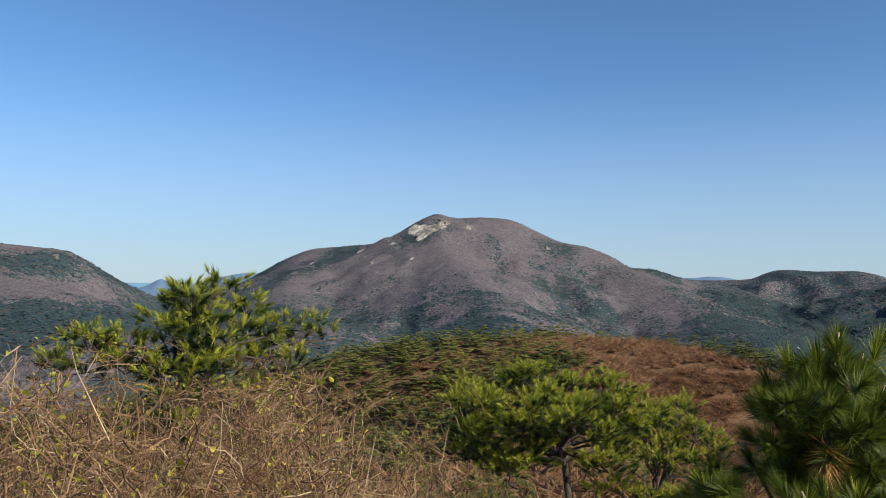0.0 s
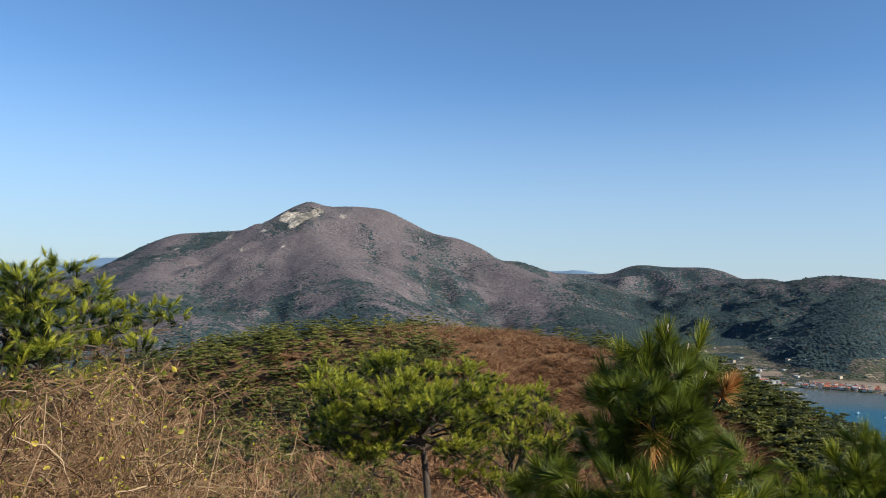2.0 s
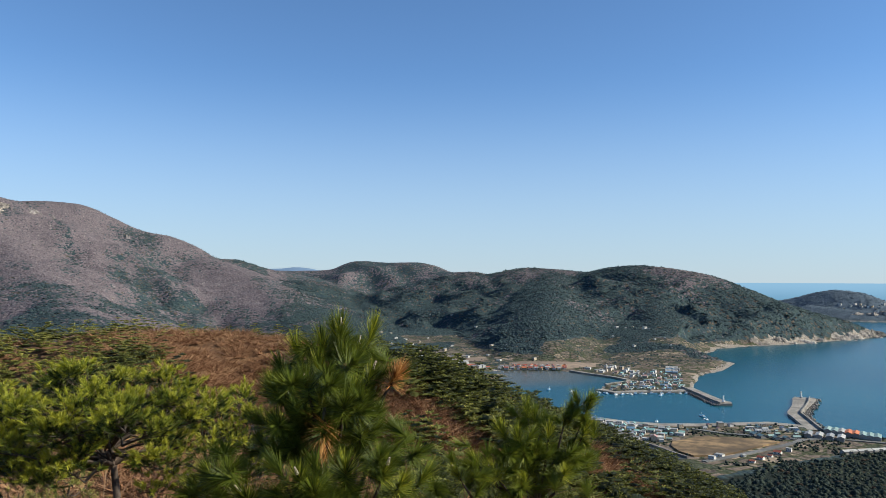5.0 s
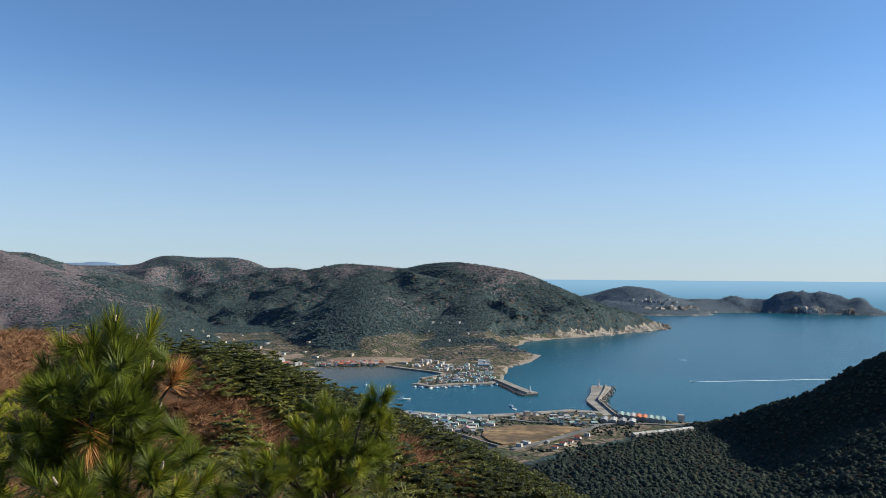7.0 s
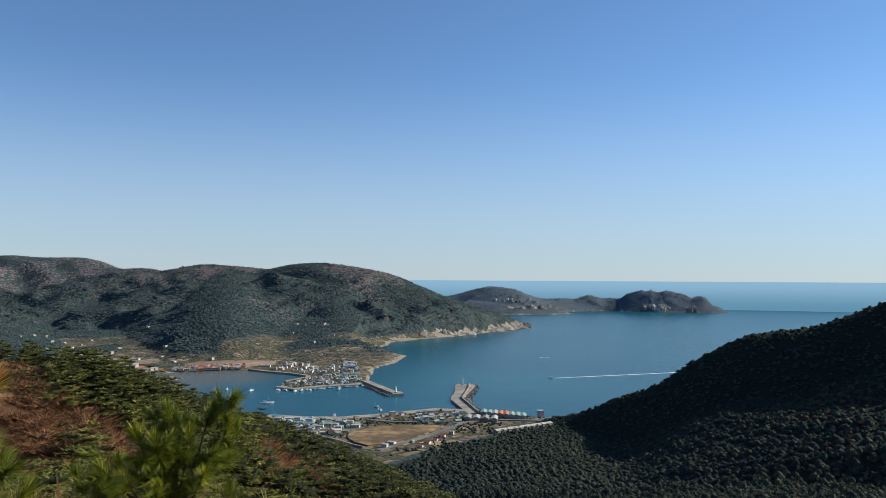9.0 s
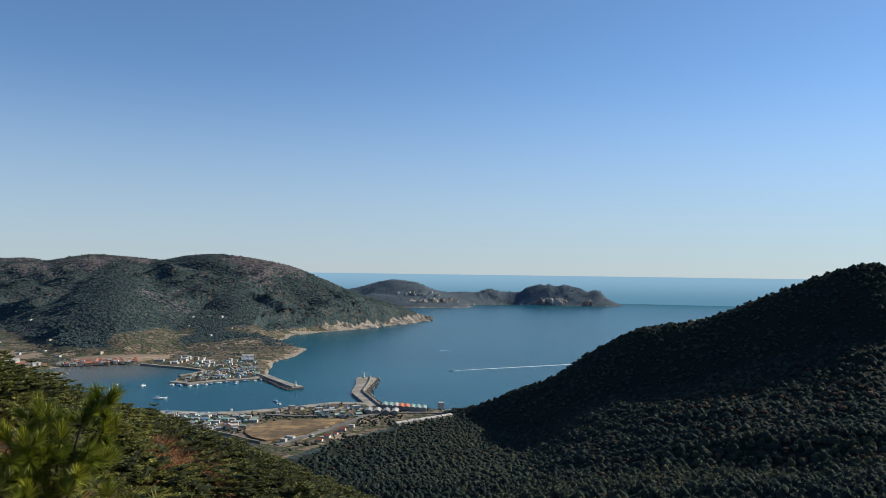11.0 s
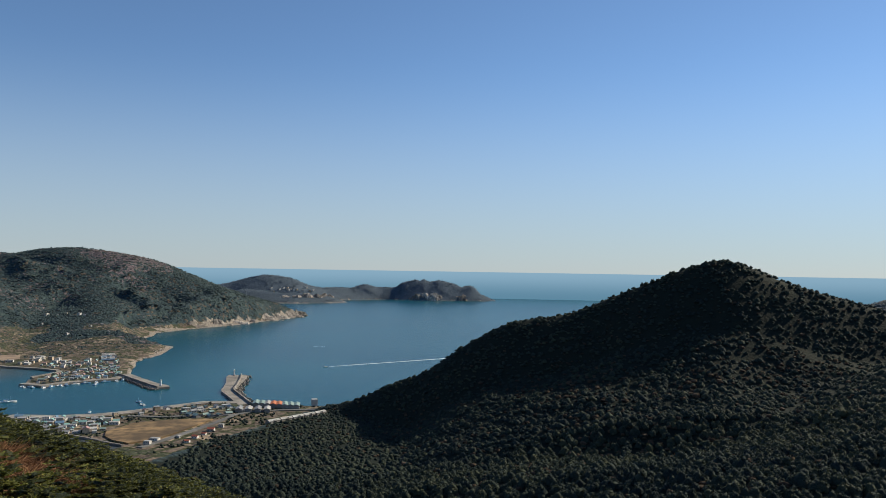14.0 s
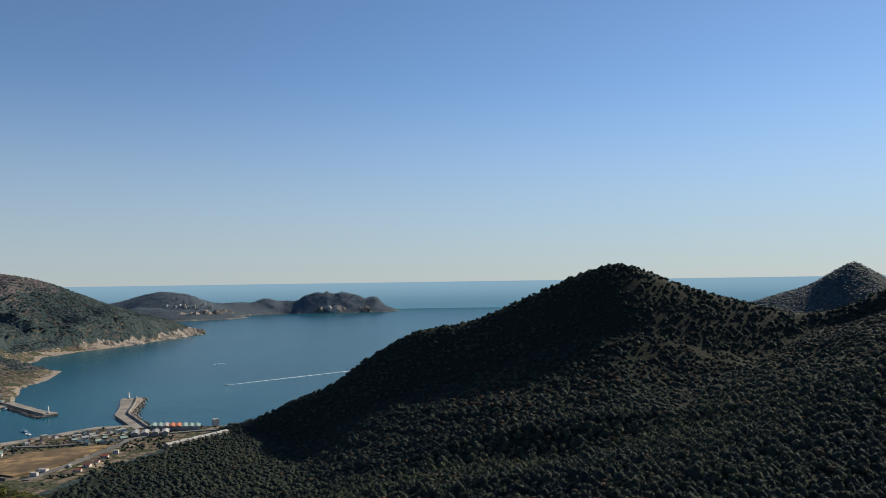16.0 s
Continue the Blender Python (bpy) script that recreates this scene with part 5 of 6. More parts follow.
outcrop(-1.15, 4.25, 175, 270, 12, 3.0, 1)
outcrop(0.25, 4.6, 60, 70, 9, 2.5, 2)
for k, (bearing, rise, wide, high) in enumerate(((-6.1, 2.5, 34, 6), (7.6, 2.9, 26, 8), (-2.3, 2.05, 26, 4), (2.0, 4.3, 46, 4), (3.2, 3.95, 40, 4), (-9.5, 1.5, 30, 3), (1.9, 2.2, 20, 3), (-3.7, 3.1, 24, 3),
                                               (-10.8, 0.8, 26, 3), (5.4, 3.2, 20, 3), (-26.5, 1.6, 30, 4), (-24.5, 0.9, 24, 4), (-0.3, 2.9, 18, 3), (-5.2, 1.6, 26, 3))):
    outcrop(bearing, rise, wide * 0.85, wide, high, 1.4, k + 3, DULL_STONE)
for k, (cx, cy, wide, deep, high) in enumerate(((1640, 1318, 130, 44, 9), (1730, 1312, 110, 44, 10), (1810, 1310, 120, 46, 12), (1890, 1312, 100, 40, 9), (1985, 1324, 130, 46, 12), (2070, 1334, 120, 50, 12),
                                               (2160, 1346, 130, 56, 13), (2235, 1370, 110, 60, 13))):
    crag(cx, cy, wide, deep, high, 2.6, "pale cliff of bare rock above the waterline", k + 40, 20)
for k, bearing in enumerate((57.6, 58.4, 59.2, 60.0, 60.8, 67.2, 67.9, 68.6, 70.6)):
    cx, cy, cz = site(bearing, -1.98, 3300)
    crag(cx, cy, 80, 60, 16, 3.0, "pale sea cliff of the far cape", k + 60, 46)

# rocks along the shores of the headland, the cape and the spit
n = 26000
x, y, d, b = scatter(n, 1200, 4300, 42, 73, 0.4)
z, s = land(x, y)
keep = ((np.abs(s) < 6) & (d > 2080) & (d < 2750) & (z < 12)) | ((d > 3500) & (z > 0.3) & (z < 8) & (b > 58) & (fbm(x, y, 110, 2, 61) > -0.05)) | ((np.abs(s) < 7) & (d > 1440) & (d < 1640))
keep &= rng.uniform(0, 1, n) < np.where(d > 3500, 0.55, 0.9)
x, y, z, d = x[keep], y[keep], z[keep], d[keep]
rocks("shore_rocks", x, y, z, rng.uniform(3, 11, len(x)) * np.where(d < 1700, 0.45, 0.8), STONE, "pale cliff rocks along the headland's waterline", "rocks", "stuff", 1.1)


# ---- harbour works ----
def slab(name, line, widths, bottom, top, mat, label, category, kind="structure", crown=0.0):
    """A solid band along a line on the plan."""
    line = np.array(line, float)
    way = np.gradient(line, axis=0)
    way /= np.linalg.norm(way, axis=1, keepdims=True)
    side = np.stack([-way[:, 1], way[:, 0]], -1)
    w = (np.array(widths, float) / 2 * np.ones(len(line)))[:, None]
    l, r = line + side * w, line - side * w
    n = len(line)
    tz = np.zeros(n) + top
    v = np.concatenate([np.c_[l, tz], np.c_[r, tz], np.c_[l, np.full(n, bottom)], np.c_[r, np.full(n, bottom)]])
    f = []
    for i in range(n - 1):
        j = i + 1
        f += [(i, n + i, n + j, j), (2 * n + i, i, j, 2 * n + j), (n + i, 3 * n + i, 3 * n + j, n + j)]
    f += [(0, 2 * n, 3 * n, n), (n - 1, 2 * n - 1, 4 * n - 1, 3 * n - 1)]
    ob = new(name, mesh_from(name, v, f, False, [mat]))
    return tagged(ob, label, category, kind=kind) if label else ob


def offset(line, k):
    line = np.array(line, float)
    way = np.gradient(line, axis=0)
    way /= np.linalg.norm(way, axis=1, keepdims=True)
    return line + np.stack([-way[:, 1], way[:, 0]], -1) * k


def breakwater(line, widths, label, lamp_at, lamp_colour):
    """A concrete breakwater with its wall, its stone armour and a light on its head."""
    mole = new("breakwater")
    deck = slab("deck", line, widths, -6, 2.6, CONCRETE, "", "")
    deck.parent = mole
    wall = slab("parapet", offset(line, -(widths[0] / 2 - 1.2)), 1.6, 2.6, 4.6, CONCRETE, "", "")
    wall.parent = mole
    tagged(mole, label, "breakwater")
    pts = spline([(*p, 0) for p in line], 9)
    m = 420
    k = rng.integers(0, len(pts), m)
    side_w = np.interp(k, [0, len(pts) - 1], [widths[0], widths[-1]]) / 2
    dirs = np.gradient(pts, axis=0)[:, :2]
    dirs /= np.linalg.norm(dirs, axis=1, keepdims=True)
    o = -(side_w + rng.uniform(-0.5, 5, m))
    px, py = pts[k, 0] - dirs[k, 1] * o + rng.normal(0, 2, m), pts[k, 1] + dirs[k, 0] * o + rng.normal(0, 2, m)
    rocks("armour_stones", px, py, rng.uniform(-0.3, 1.8, m), rng.uniform(2.0, 3.6, m), DARK_STONE, "heaped armour stones against the breakwater", "rocks", "stuff")
    tower = new("harbour_light")
    tower.location = (*lamp_at, 2.6)
    for name, r1, r2, h, z0, mat in (("base", 2.4, 2.2, 0.9, 0, CONCRETE), ("tower", 1.35, 0.95, 6.2, 0.9, lamp_colour), ("gallery", 1.5, 1.5, 0.25, 7.1, CONCRETE), ("lantern", 0.75, 0.6, 1.3, 7.35, lamp_colour)):
        bm = bmesh.new()
        bmesh.ops.create_cone(bm, cap_ends=True, segments=14, radius1=r1, radius2=r2, depth=h, matrix=Matrix.Translation((0, 0, z0 + h / 2)))
        me = bpy.data.meshes.new(name)
        bm.to_mesh(me)
        bm.free()
        me.materials.append(mat)
        part(name, me, tower)
    tagged(tower, "small white harbour light on the breakwater head", "lighthouse")


WHITE = plain("white_paint", (0.78, 0.77, 0.74), 0.6, 0.08, 0.8)
breakwater([(738, 513), (748, 524), (772, 549), (796, 574), (812, 591), (824, 600), (846, 612), (872, 627), (897, 642), (925, 660), (938, 669)], [15, 15, 15, 16, 17, 17, 18, 20, 24, 28, 24], "bent concrete breakwater with stone armour", (930, 668), WHITE)
breakwater([(872, 812), (862, 792), (845, 763), (828, 733), (815, 710), (806, 692), (800, 682)], [17, 16, 16, 16, 18, 24, 18], "straight concrete breakwater with a rounded head", (806, 690), WHITE)
SHORE_LINE = [(557, 690), (589, 688), (603, 648), (626, 619), (661, 599), (702, 584), (738, 570), (757, 534)]
slab("quay", offset(SHORE_LINE, -7), 16, -5, 2.7, CONCRETE, "pale concrete quay along the near shore", "quay")
slab("quay", offset([(744, 862), (744, 824), (780, 816), (833, 789), (868, 798)], 6), 13, -5, 2.4, CONCRETE, "concrete fishing quay of the far village", "quay")
slab("quay", [(864, 925), (868, 965), (862, 1022), (862, 1064)], 7, -4, 2.6, CONCRETE, "grey stone wall along the inner harbour", "quay")
slab("pier", [(800, 905), (835, 912), (866, 917)], 4, -4, 1.8, CONCRETE, "narrow concrete pier across the inner harbour", "pier")

FIELD = plain("dry_grass_field", (0.24, 0.155, 0.07), 0.95, 0.5, 0.12)


def flat_patch(name, pts, z, mat, label, category):
    bm = bmesh.new()
    bm.faces.new([bm.verts.new((px, py, z)) for px, py in pts])
    r = bmesh.ops.extrude_face_region(bm, geom=bm.faces[:])
    bmesh.ops.translate(bm, verts=[q for q in r["geom"] if isinstance(q, bmesh.types.BMVert)], vec=(0, 0, -2))
    bmesh.ops.recalc_face_normals(bm, faces=bm.faces)
    me = bpy.data.meshes.new(name)
    bm.to_mesh(me)
    bm.free()
    me.materials.append(mat)
    return tagged(new(name, me), label, category, kind="structure")


def draped(name, left, right, near, far_end, mat, label, category):
    """A patch of ground cover that follows the land."""
    bb, dd = np.meshgrid(np.radians(np.linspace(left, right, 24)), np.linspace(0, 1, 10), indexing="ij")
    dd = near + (far_end - near) * (0.5 + (dd - 0.5) * (1 - 0.5 * (2 * (bb - bb.min()) / np.ptp(bb) - 1)[:, :] ** 2)) + 14 * np.sin(9 * bb)
    px, py = dd * np.sin(bb), dd * np.cos(bb)
    v = np.stack([px, py, ground_z(px.ravel(), py.ravel()).reshape(px.shape) + 0.9], -1).reshape(-1, 3)
    return tagged(new(name, mesh_from(name, v, grid_faces(24, 10), True, [mat])), label, category, kind="structure")


TAN = plain("bare_tan_soil", (0.27, 0.195, 0.13), 0.95, 0.3, 0.06)
draped("field", 34.6, 40.8, 1395, 1515, TAN, "bare tan field behind the seaside houses", "field")
draped("field", 30.6, 33.0, 1500, 1580, TAN, "bare tan field at the foot of the woods", "field")
level = lambda px, py: float(ground_z(px, py)[0])
flat_patch("field", [(546, 528), (560, 540), (602, 546), (618, 536), (631, 525), (646, 504), (651, 491), (628, 488), (602, 484), (577, 480), (554, 479), (532, 488), (535, 508)], 3.9, FIELD, "dry orange-brown field beside the village", "field")
RIVER = [(510, 486), (512, 503), (518, 530), (521, 550), (523, 568)]
slab("river", RIVER, 20, -3, 3.2, plain("river_water", (0.07, 0.075, 0.07), 0.5, 0.2, 0.05), "grey river channel through the village", "river")
for k in (-11.5, 11.5):
    slab("river_wall", offset(RIVER, k), 2.2, -3, 5.0, DARK_STONE, "dark concrete wall along the river channel", "wall")
flat_patch("yard", [(508, 570), (536, 566), (556, 600), (598, 640), (590, 684), (556, 688), (530, 640)], 2.9, plain("pale_concrete_yard", (0.36, 0.33, 0.28), 0.9, 0.3, 0.08), "pale concrete yard of the fishing harbour", "yard")
slab("road", [(525, 470), (560, 471), (600, 475), (645, 480), (680, 488), (705, 482), (725, 460), (745, 430)], 6, -2, 3.45, ASPHALT, "grey village road past the fields", "road")
slab("road", [(682, 488), (660, 520), (640, 548), (630, 580)], 6, -2, 3.42, ASPHALT, "grey village road to the shore", "road")

# ---- houses ----
GLASS = plain("dark_window_glass", (0.05, 0.06, 0.07), 0.15, 0.2, 2.0)
WALLS = [plain("white_wall", (0.70, 0.67, 0.61), 0.8, 0.15, 0.5, 0, 0, 0.6), plain("cream_wall", (0.58, 0.47, 0.33), 0.8, 0.15, 0.5, 0, 0, 0.6), plain("grey_wall", (0.38, 0.35, 0.31), 0.8, 0.15, 0.5, 0, 0, 0.6)]
ROOFS = {"red": plain("red_roof", (0.42, 0.12, 0.07), 0.7, 0.2, 1.2, 0, 0, 0.5), "orange": plain("orange_roof", (0.55, 0.17, 0.06), 0.7, 0.2, 1.2, 0, 0, 0.3),
         "grey": plain("grey_roof", (0.33, 0.33, 0.33), 0.7, 0.2, 1.2, 0, 0, 0.5), "blue": plain("blue_roof", (0.16, 0.27, 0.38), 0.6, 0.2, 1.2, 0, 0, 0.4),
         "teal": plain("green_grey_roof", (0.28, 0.38, 0.34), 0.6, 0.2, 1.2, 0, 0, 0.4), "white": plain("pale_roof", (0.50, 0.48, 0.44), 0.6, 0.15, 0.6, 0, 0, 0.6), "mint": plain("mint_roof", (0.30, 0.52, 0.47), 0.6, 0.2, 0.6, 0, 0, 0.5), "pink": plain("faded_pink_roof", (0.50, 0.30, 0.27), 0.7, 0.2, 0.6, 0, 0, 0.5)}


def box_mesh(name, x0, x1, y0, y1, z0, z1, mat):
    v = [(a, b, c) for c in (z0, z1) for a, b in ((x0, y0), (x1, y0), (x1, y1), (x0, y1))]
    f = [(3, 2, 1, 0), (4, 5, 6, 7), (0, 1, 5, 4), (1, 2, 6, 5), (2, 3, 7, 6), (3, 0, 4, 7)]
    return mesh_from(name, v, f, False, [mat])


def gable_mesh(name, w, d, z0, rise, over, mat, thick=0.25):
    a, b = w / 2 + over, d / 2 + over
    v = []
    for t in (0, thick):
        v += [(-a, -b, z0 - 0.2 + t), (a, -b, z0 - 0.2 + t), (a, 0, z0 + rise + t), (-a, 0, z0 + rise + t), (a, b, z0 - 0.2 + t), (-a, b, z0 - 0.2 + t)]
    f = [(6, 7, 8, 9), (9, 8, 10, 11), (3, 2, 1, 0), (5, 4, 2, 3), (0, 1, 7, 6), (10, 4, 5, 11), (1, 2, 8, 7), (2, 4, 10, 8), (3, 0, 6, 9), (5, 3, 9, 11)]
    return mesh_from(name, v, f, False, [mat])


def body_mesh(w, d, h, rise, mat):
    a, b = w / 2, d / 2
    v = [(-a, -b, -1.5), (a, -b, -1.5), (a, b, -1.5), (-a, b, -1.5), (-a, -b, h), (a, -b, h), (a, b, h), (-a, b, h)]
    f = [(0, 1, 5, 4), (1, 2, 6, 5), (2, 3, 7, 6), (3, 0, 4, 7), (4, 5, 6, 7), (3, 2, 1, 0)]
    if rise:
        v += [(-a, 0, h + rise - 0.1), (a, 0, h + rise - 0.1)]
        f += [(4, 7, 8, 8), (5, 9, 6, 6)]
        me = bpy.data.meshes.new("wall")
        me.from_pydata(v, [], [q if q[2] != q[3] else q[:3] for q in f])
        me.materials.append(mat)
        me.update()
        return me
    return mesh_from("wall", v, f, False, [mat])


def house(w, d, h, roof, wall, label, flat=False, name="house"):
    """A small house: walls, roof, windows on both long sides, and a door."""
    ob = new(name)
    rise = 0 if flat else d * 0.26
    part("wall", body_mesh(w, d, h, rise, wall), ob)
    if flat:
        part("roof", box_mesh("roof", -w / 2 - 0.2, w / 2 + 0.2, -d / 2 - 0.2, d / 2 + 0.2, h + 0.004, h + 0.5, roof), ob)
    else:
        part("roof", gable_mesh("roof", w, d, h, rise, 0.5, roof), ob)
    pane = box_mesh("window", -0.75, 0.75, -0.05, 0.05, -0.65, 0.65, GLASS)
    for level_k in range(max(1, int(h // 3))):
        for k in range(max(2, int(w // 3.2))):
            wx = -w / 2 + (k + 0.5) * w / max(2, int(w // 3.2))
            for side_y in (-d / 2 - 0.02, d / 2 + 0.02):
                win = part("window", pane, ob)
                win.location = (wx, side_y, 1.7 + 3 * level_k)
    door = part("door", box_mesh("door", -0.5, 0.5, -0.06, 0.06, 0, 2.1, ROOFS["grey"]), ob)
    door.location = (0.6, -d / 2 - 0.03, 0.0)
    return tagged(ob, label, "house", "houses of the fishing villages")


MODELS = {
    "red": house(9, 7, 3.0, ROOFS["red"], WALLS[0], "white-walled village house with a red roof"),
    "orange": house(10, 7, 3.0, ROOFS["orange"], WALLS[1], "low house with a bright orange roof"),
    "grey": house(8, 6.5, 3.0, ROOFS["grey"], WALLS[0], "white village house with a grey roof"),
    "blue": house(9, 7, 3.2, ROOFS["blue"], WALLS[0], "white village house with a blue roof"),
    "teal": house(11, 8, 3.4, ROOFS["teal"], WALLS[2], "grey shed-like house with a green-grey roof"),
    "block": house(10, 8, 6.2, ROOFS["white"], WALLS[0], "white two-storey house with a flat roof", True, "two_storey_house"),
    "cream": house(9, 8, 6.2, ROOFS["grey"], WALLS[1], "cream two-storey house with a flat roof", True, "two_storey_house"),
    "white": house(12, 8, 3.4, ROOFS["white"], WALLS[0], "long low white house with a pale roof", True),
    "mint": house(8, 6.5, 3.2, ROOFS["mint"], WALLS[0], "small house with a pale mint-green roof"),
    "pink": house(9, 7, 4.6, ROOFS["pink"], WALLS[1], "cream house with a faded pink roof"),
    "hut": house(6, 5, 2.6, ROOFS["teal"], WALLS[2], "small grey hut with a green-grey roof", False, "hut"),
    "tall": house(14, 10, 9.3, ROOFS["white"], WALLS[0], "white three-storey building with rows of windows", True, "apartment_building"),
}
placed, used = [], set()


def put_house(kind, px, py, turn, size=1.0):
    z = max(level(px, py), 2.6)
    m = pose(px, py, z, 0, 0, turn) @ Matrix.Scale(size, 4)
    if kind in used:
        ob = copy_thing(MODELS[kind], m)
        ob.scale = (size, size, size)
    else:
        ob = MODELS[kind]
        ob.matrix_world = m
        used.add(kind)
    placed.append((px, py))


def inside(poly, px, py):
    hit = False
    for (ax, ay), (bx, by) in zip(poly, poly[1:] + poly[:1]):
        if (ay > py) != (by > py) and px < (bx - ax) * (py - ay) / (by - ay) + ax:
            hit = not hit
    return hit


def village(poly, turn, gap, kinds, most, size=(0.7, 1.0), skip=0.15):
    cx, cy = np.mean([p[0] for p in poly]), np.mean([p[1] for p in poly])
    c, s = math.cos(radians(turn)), math.sin(radians(turn))
    spots = [(i, j) for i in range(-14, 15) for j in range(-14, 15)]
    random.shuffle(spots)
    done = 0
    for i, j in spots:
        u, v = i * gap * 1.2 + random.uniform(-1.5, 1.5), j * gap + random.uniform(-1.5, 1.5)
        px, py = cx + u * c - v * s, cy + u * s + v * c
        if done < most and inside(poly, px, py) and random.random() > skip and min((math.hypot(px - q[0], py - q[1]) for q in placed), default=99) > gap * 0.8:
            put_house(random.choice(kinds), px, py, turn + random.choice((0, 90)) + random.uniform(-9, 9), random.uniform(*size))
            done += 1


village([(552, 650), (574, 674), (592, 640), (612, 604), (606, 570), (585, 556), (555, 548), (542, 566), (538, 600)], 38, 7.2, ["mint", "grey", "white", "blue", "teal", "cream", "pink", "hut", "block", "mint", "hut", "grey"], 125, (0.45, 0.85), 0.2)
village([(612, 604), (640, 588), (673, 580), (717, 556), (706, 545), (660, 560), (620, 572), (606, 570)], -22, 9, ["hut", "grey", "cream", "pink", "blue", "mint"], 34, (0.45, 0.75), 0.4)
village([(525, 482), (545, 475), (585, 498), (640, 484), (690, 470), (640, 455), (560, 445), (525, 455)], 12, 14, ["orange", "white", "grey", "block", "red"], 13, (0.45, 0.75), 0.55)
village([(655, 535), (690, 555), (728, 530), (728, 505), (700, 490), (655, 500)], -25, 9, ["teal", "grey", "white", "hut", "blue", "hut"], 34, (0.5, 0.85), 0.35)
village([(756, 846), (790, 822), (836, 800), (890, 830), (940, 880), (905, 905), (872, 900), (800, 885)], 35, 8.5, ["hut", "white", "grey", "blue", "hut", "pink", "teal", "mint"], 84, (0.4, 0.72), 0.15)
village([(880, 925), (930, 890), (1010, 945), (1030, 985), (930, 1000), (880, 990)], 35, 11, ["block", "white", "pink", "grey", "hut", "mint", "hut"], 50, (0.4, 0.75), 0.3)
village([(878, 1000), (960, 1010), (980, 1100), (925, 1060), (880, 1070)], 30, 13, ["cream", "block", "white", "grey"], 16, (0.5, 0.9))
village([(764, 1140), (800, 1112), (862, 1076), (906, 1122), (860, 1150), (826, 1175), (780, 1170)], -38, 8.5, ["red", "orange", "red", "red", "white", "grey"], 62, (0.5, 0.85))
village([(650, 1125), (690, 1128), (760, 1150), (770, 1190), (735, 1250), (650, 1230)], -10, 13, ["block", "white", "grey", "cream", "tall", "red"], 36, (0.5, 0.9))
village([(760, 1230), (900, 1200), (1000, 1260), (960, 1420), (800, 1420)], 10, 44, ["white", "grey", "cream"], 14, (0.5, 0.8), 0.5)
village([(700, 1350), (900, 1450), (1000, 1800), (850, 1800), (700, 1600)], 10, 60, ["white", "grey", "cream"], 14, (0.6, 0.9), 0.5)
for bearing, rise, kind, size in ((42.27, -3.33, "block", 1.3), (44.2, -3.33, "block", 1.4), (44.5, -3.35, "white", 1.2), (43.4, -3.25, "cream", 1.0), (42.9, -3.3, "white", 0.9), (45.6, -4.0, "white", 1.0),
                                  (42.0, -3.9, "grey", 1.0), (44.9, -4.1, "block", 0.9), (43.5, -4.6, "block", 1.0), (46.0, -4.5, "grey", 1.0), (32.2, -3.4, "white", 1.2), (30.4, -2.6, "white", 1.0), (28.8, -2.5, "grey", 1.0)):
    hx, hy, hz = site(bearing, rise, 1250)
    put_house(kind, hx, hy, random.uniform(0, 90), size * 0.62)
put_house("tall", 775, 448, 40, 0.6)
for k in range(16):
    hx, hy, hz = site(56.6 + 0.2 * k + random.uniform(-0.1, 0.1), random.uniform(-1.75, -1.4), 3400)
    if hz > 8:
        put_house(("white", "block", "cream", "white")[k % 4], hx, hy, random.uniform(0, 90), 1.1)

# long sheds in a row by the near shore, and pale greenhouses
def shed(px, py, turn, w, d, h, roof, label):
    ob = new("warehouse")
    part("wall", body_mesh(w, d, h, d * 0.18, WALLS[2]), ob)
    part("roof", gable_mesh("roof", w, d, h, d * 0.18, 0.4, roof), ob)
    door = part("door", box_mesh("door", -2, 2, -0.08, 0.08, 0, 3.4, GLASS), ob)
    door.location = (0, -d / 2 - 0.05, 0)
    ob.matrix_world = pose(px, py, max(level(px, py), 2.7), 0, 0, turn)
    return tagged(ob, label, "warehouse", "sheds by the near shore")


for k, colour in enumerate(("teal", "teal", "white", "orange", "orange", "teal", "teal", "teal")):
    shed(741 + k * 1.0, 502 - k * 6.8, 30, 20, 6.4, 3.6, ROOFS[colour], "long shed with a bright orange roof" if colour == "orange" else "long shed with a pale green-grey roof")
for k in range(4):
    shed(704 + k * 4, 498 - k * 9, 30, 18, 6.5, 3.2, ROOFS["white" if k % 2 else "grey"], "long low shed with a pale metal roof")
for k in range(6):
    shed(985 + k * 10, 950 + k * 9.5, 130, 20, 5.2, 1.9, ROOFS["white" if k % 3 else "blue"], "long pale greenhouse of the far village")
for k in range(5):
    shed(664 + k * 15, 430 - k * 4.5, 345, 14, 6, 2.6, ROOFS["white"], "long white plastic greenhouse at the wood's edge")

# ---- boats ----
BOAT_BLUE = plain("blue_hull_paint", (0.10, 0.22, 0.36), 0.5, 0.15, 2.0)


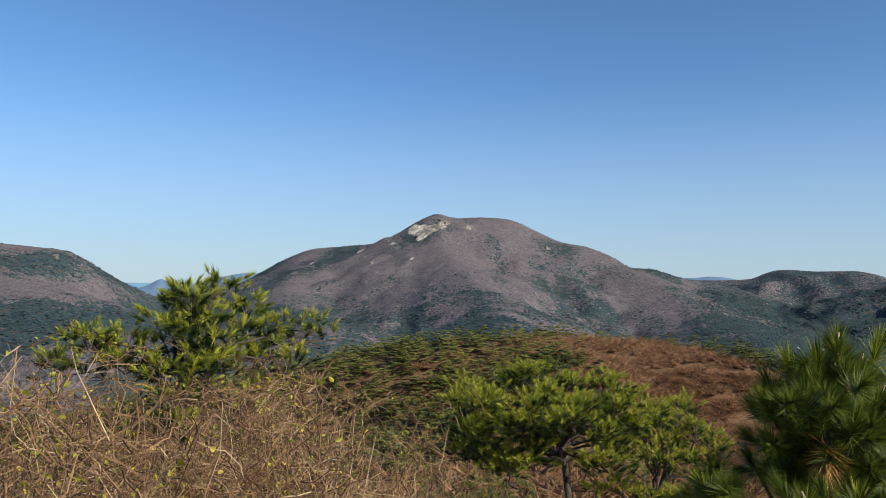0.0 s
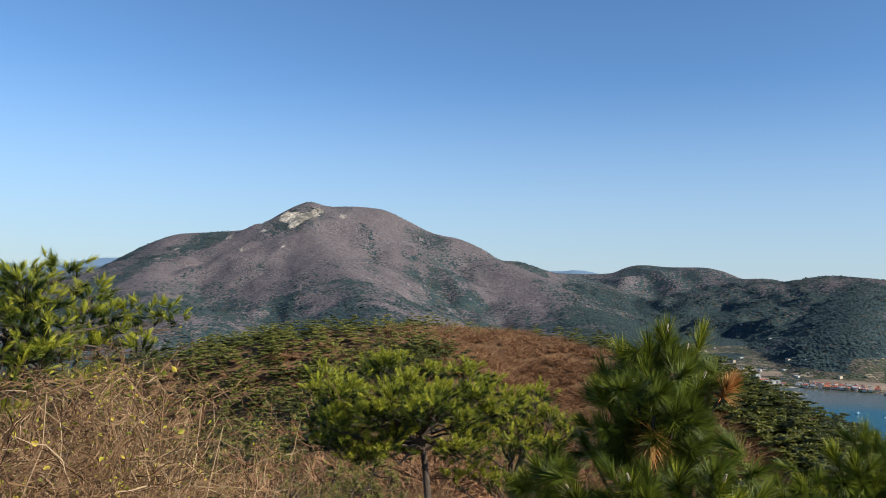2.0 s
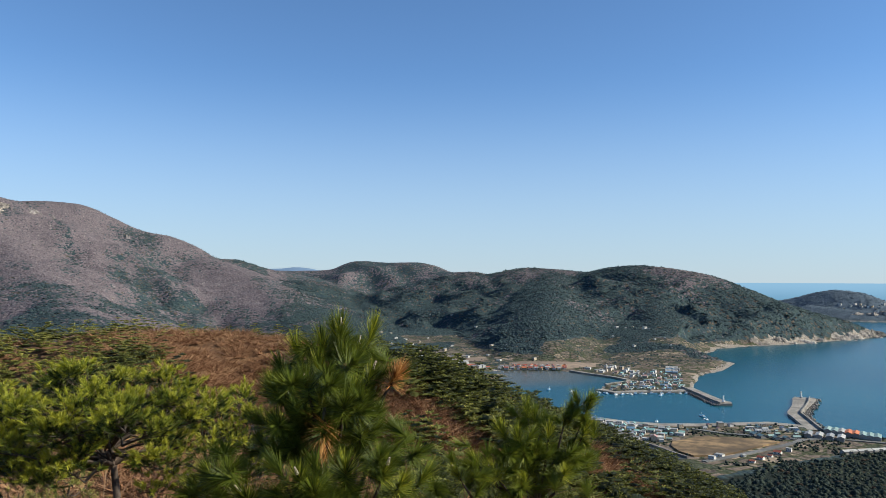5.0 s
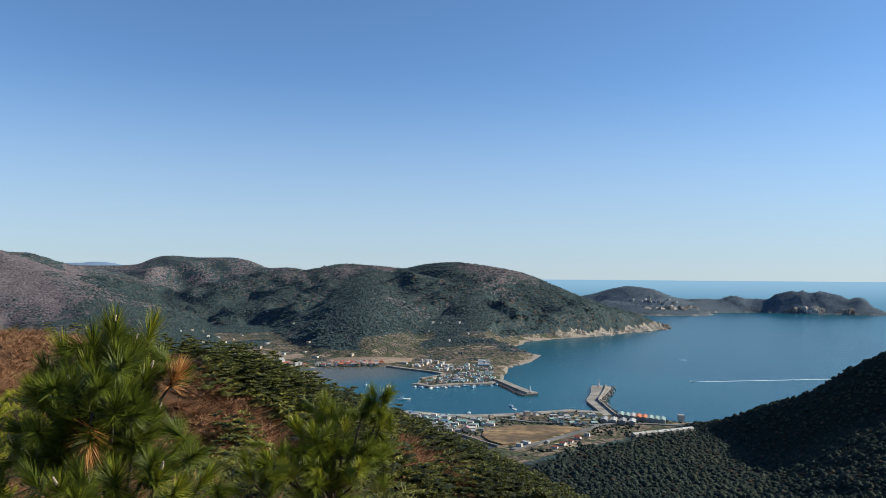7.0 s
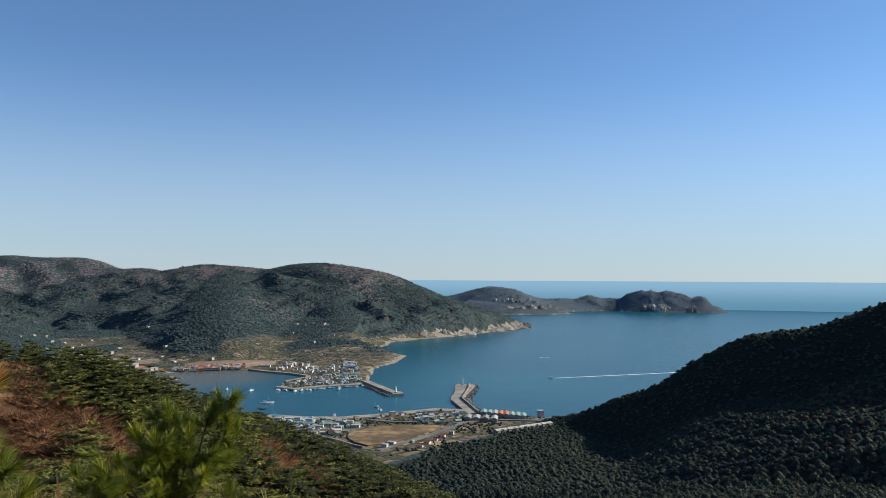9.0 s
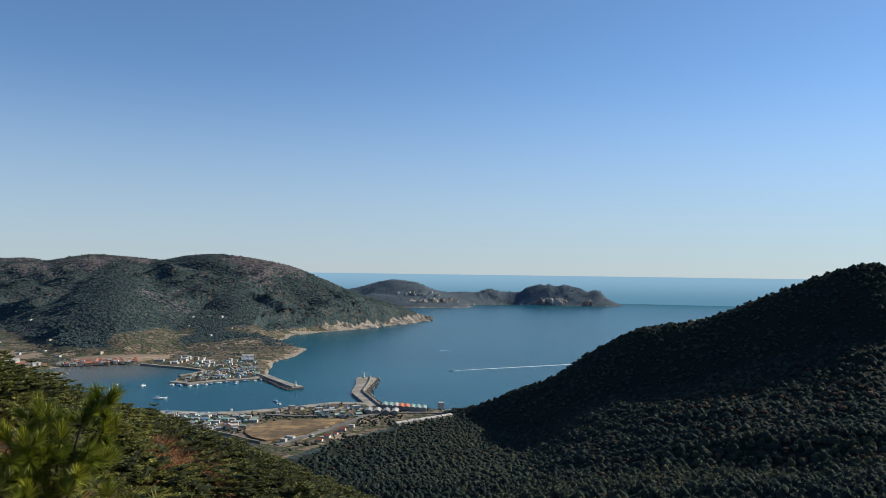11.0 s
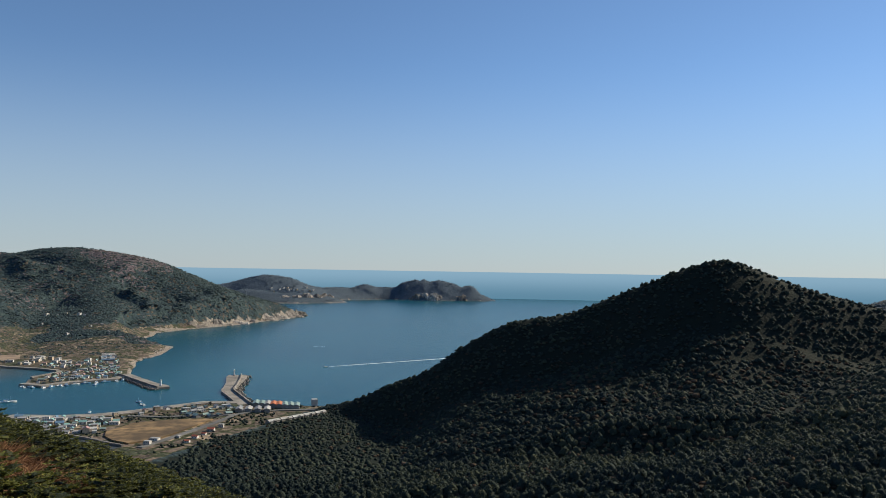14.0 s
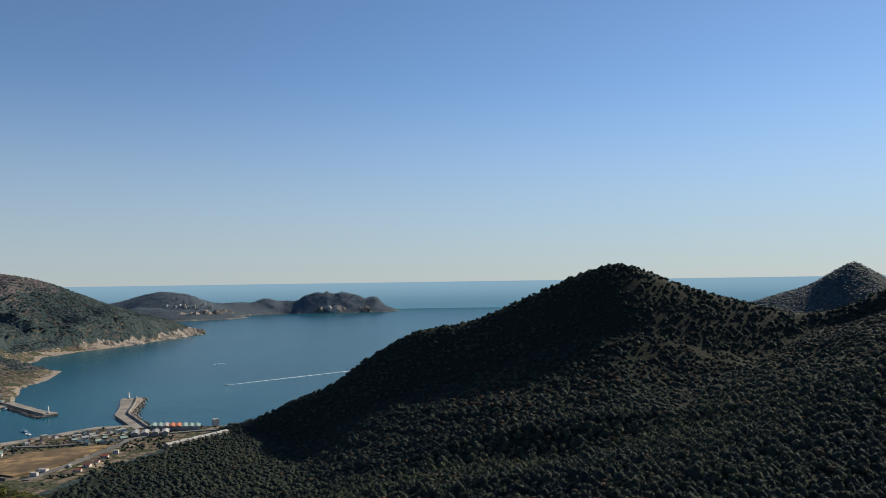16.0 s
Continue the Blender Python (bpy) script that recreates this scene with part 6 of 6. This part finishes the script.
def boat(length, hull_mat, label):
    ob = new("fishing_boat")
    n, sec = 9, 7
    v = []
    for i in range(n):
        t = i / (n - 1)
        half = 0.17 * length * (1 - max(0, (t - 0.55) / 0.45) ** 2.2) * (0.85 + 0.15 * min(1, t * 4)) + 0.01
        deck_z = 0.07 * length + 0.05 * length * max(0, t - 0.5) ** 2 * 4
        for j in range(sec):
            a = math.pi * j / (sec - 1)
            v.append(((t - 0.5) * length, -half * math.cos(a), deck_z - (deck_z + 0.05 * length) * math.sin(a) ** 0.6))
    f = grid_faces(n, sec).tolist()
    me = bpy.data.meshes.new("hull")
    me.from_pydata(v, [], f + [[i * sec, (i + 1) * sec, (i + 1) * sec + sec - 1, i * sec + sec - 1] for i in range(n - 1)] + [list(range(sec))])
    me.materials.append(hull_mat)
    part("hull", me, ob)
    part("cabin", box_mesh("cabin", -0.3 * length, -0.02 * length, -0.09 * length, 0.09 * length, 0.06 * length, 0.2 * length, WHITE), ob)
    part("cabin_roof", box_mesh("cabin_roof", -0.32 * length, 0.0, -0.1 * length, 0.1 * length, 0.2 * length + 0.003, 0.215 * length, BOAT_BLUE), ob)
    part("mast", box_mesh("mast", 0.12 * length, 0.13 * length, -0.005 * length, 0.005 * length, 0.06 * length, 0.42 * length, WHITE), ob)
    return tagged(ob, label, "boat", "boats in the bay")


boats = [boat(10, WHITE, "small white fishing boat moored at the quay"), boat(12, BOAT_BLUE, "small blue fishing boat moored at the quay")]
spots = [(735, 846, 80), (737, 834, 85), (742, 818, 20), (752, 815, 15), (762, 813, 100), (771, 811, 60), (783, 808, -30), (795, 802, -25), (806, 796, 60), (817, 790, -28), (828, 783, 60), (838, 781, 30),
         (560, 700, 60), (568, 700, 80), (576, 698, 70), (584, 697, 85), (594, 690, 20), (552, 704, 40), (707, 869, 10), (792, 783, 20), (700, 624, 65), (712, 640, 70), (640, 640, 40), (690, 900, 30)]
for k, (bx, by, turn) in enumerate(spots):
    src = boats[k % 2]
    m = pose(bx, by, 0, 0, 0, turn)
    if k < 2:
        src.matrix_world = m
    else:
        copy_thing(src, m)
ferry = boat(17, WHITE, "broad white boat anchored in the bay")
ferry.matrix_world = pose(649, 767, 0, 0, 0, -40)
FOAM = plain("white_foam", (0.72, 0.76, 0.78), 0.8, 0.15, 0.3)
runner = boat(9, WHITE, "white motor boat heading across the bay")
runner.matrix_world = pose(1096, 615, 0, 0, 0, 148)
slab("wake", [(1100, 612), (1140, 588), (1200, 551), (1270, 508), (1350, 458), (1430, 405)], [2.0, 4.5, 5.0, 5.0, 4.5, 3.5], -0.2, 0.06, FOAM, "white wake trailing behind the motor boat", "wake")
slab("wake", [(1376, 800), (1386, 792), (1392, 783)], [1.0, 2.4, 1.0], -0.2, 0.05, FOAM, "short white wake on the calm bay", "wake")

# ---- bushes in the villages and on the terraces ----
x, y, d, b = scatter(50000, 480, 2150, 5, 62, 0.8)
z, s = land(x, y)
frac = (z / 4.0 + 0.4 * fbm(x, y, 90, 2, 66)) % 1.0
terrace = (z > 3.4) & (z < 48) & (frac < 0.42) & (fbm(x, y, 70, 3, 68) > -0.25)
plain_part = (z <= 4.6) & (fbm(x, y, 40, 3, 67) > np.where(d < 950, -0.05, 0.14))
keep = (s > 10) & (terrace | plain_part) & (d > 520)
x, y, d, z = x[keep], y[keep], d[keep], z[keep]
hx, hy = np.array([p[0] for p in placed]), np.array([p[1] for p in placed])
keep = np.array([np.min((hx - px) ** 2 + (hy - py) ** 2) > 20 for px, py in zip(x, y)])
keep &= ~np.array([inside([(540, 535), (605, 550), (655, 490), (602, 480), (530, 482)], px, py) for px, py in zip(x, y)])
keep &= crest(x, y, np.array([(*p, 0.0) for p in RIVER]))[0] > 14
x, y, d = x[keep], y[keep], d[keep]
for near_by in (True, False):
    w = (d < 950) == near_by
    crowns("village_trees", x[w], y[w], rng.uniform(1.6, 4.2, w.sum()) * (1 if near_by else 1.3), np.clip(rng.normal(0.35, 0.2, w.sum()), 0, 1), VALLEY_PINES if near_by else HAZED_PINES,
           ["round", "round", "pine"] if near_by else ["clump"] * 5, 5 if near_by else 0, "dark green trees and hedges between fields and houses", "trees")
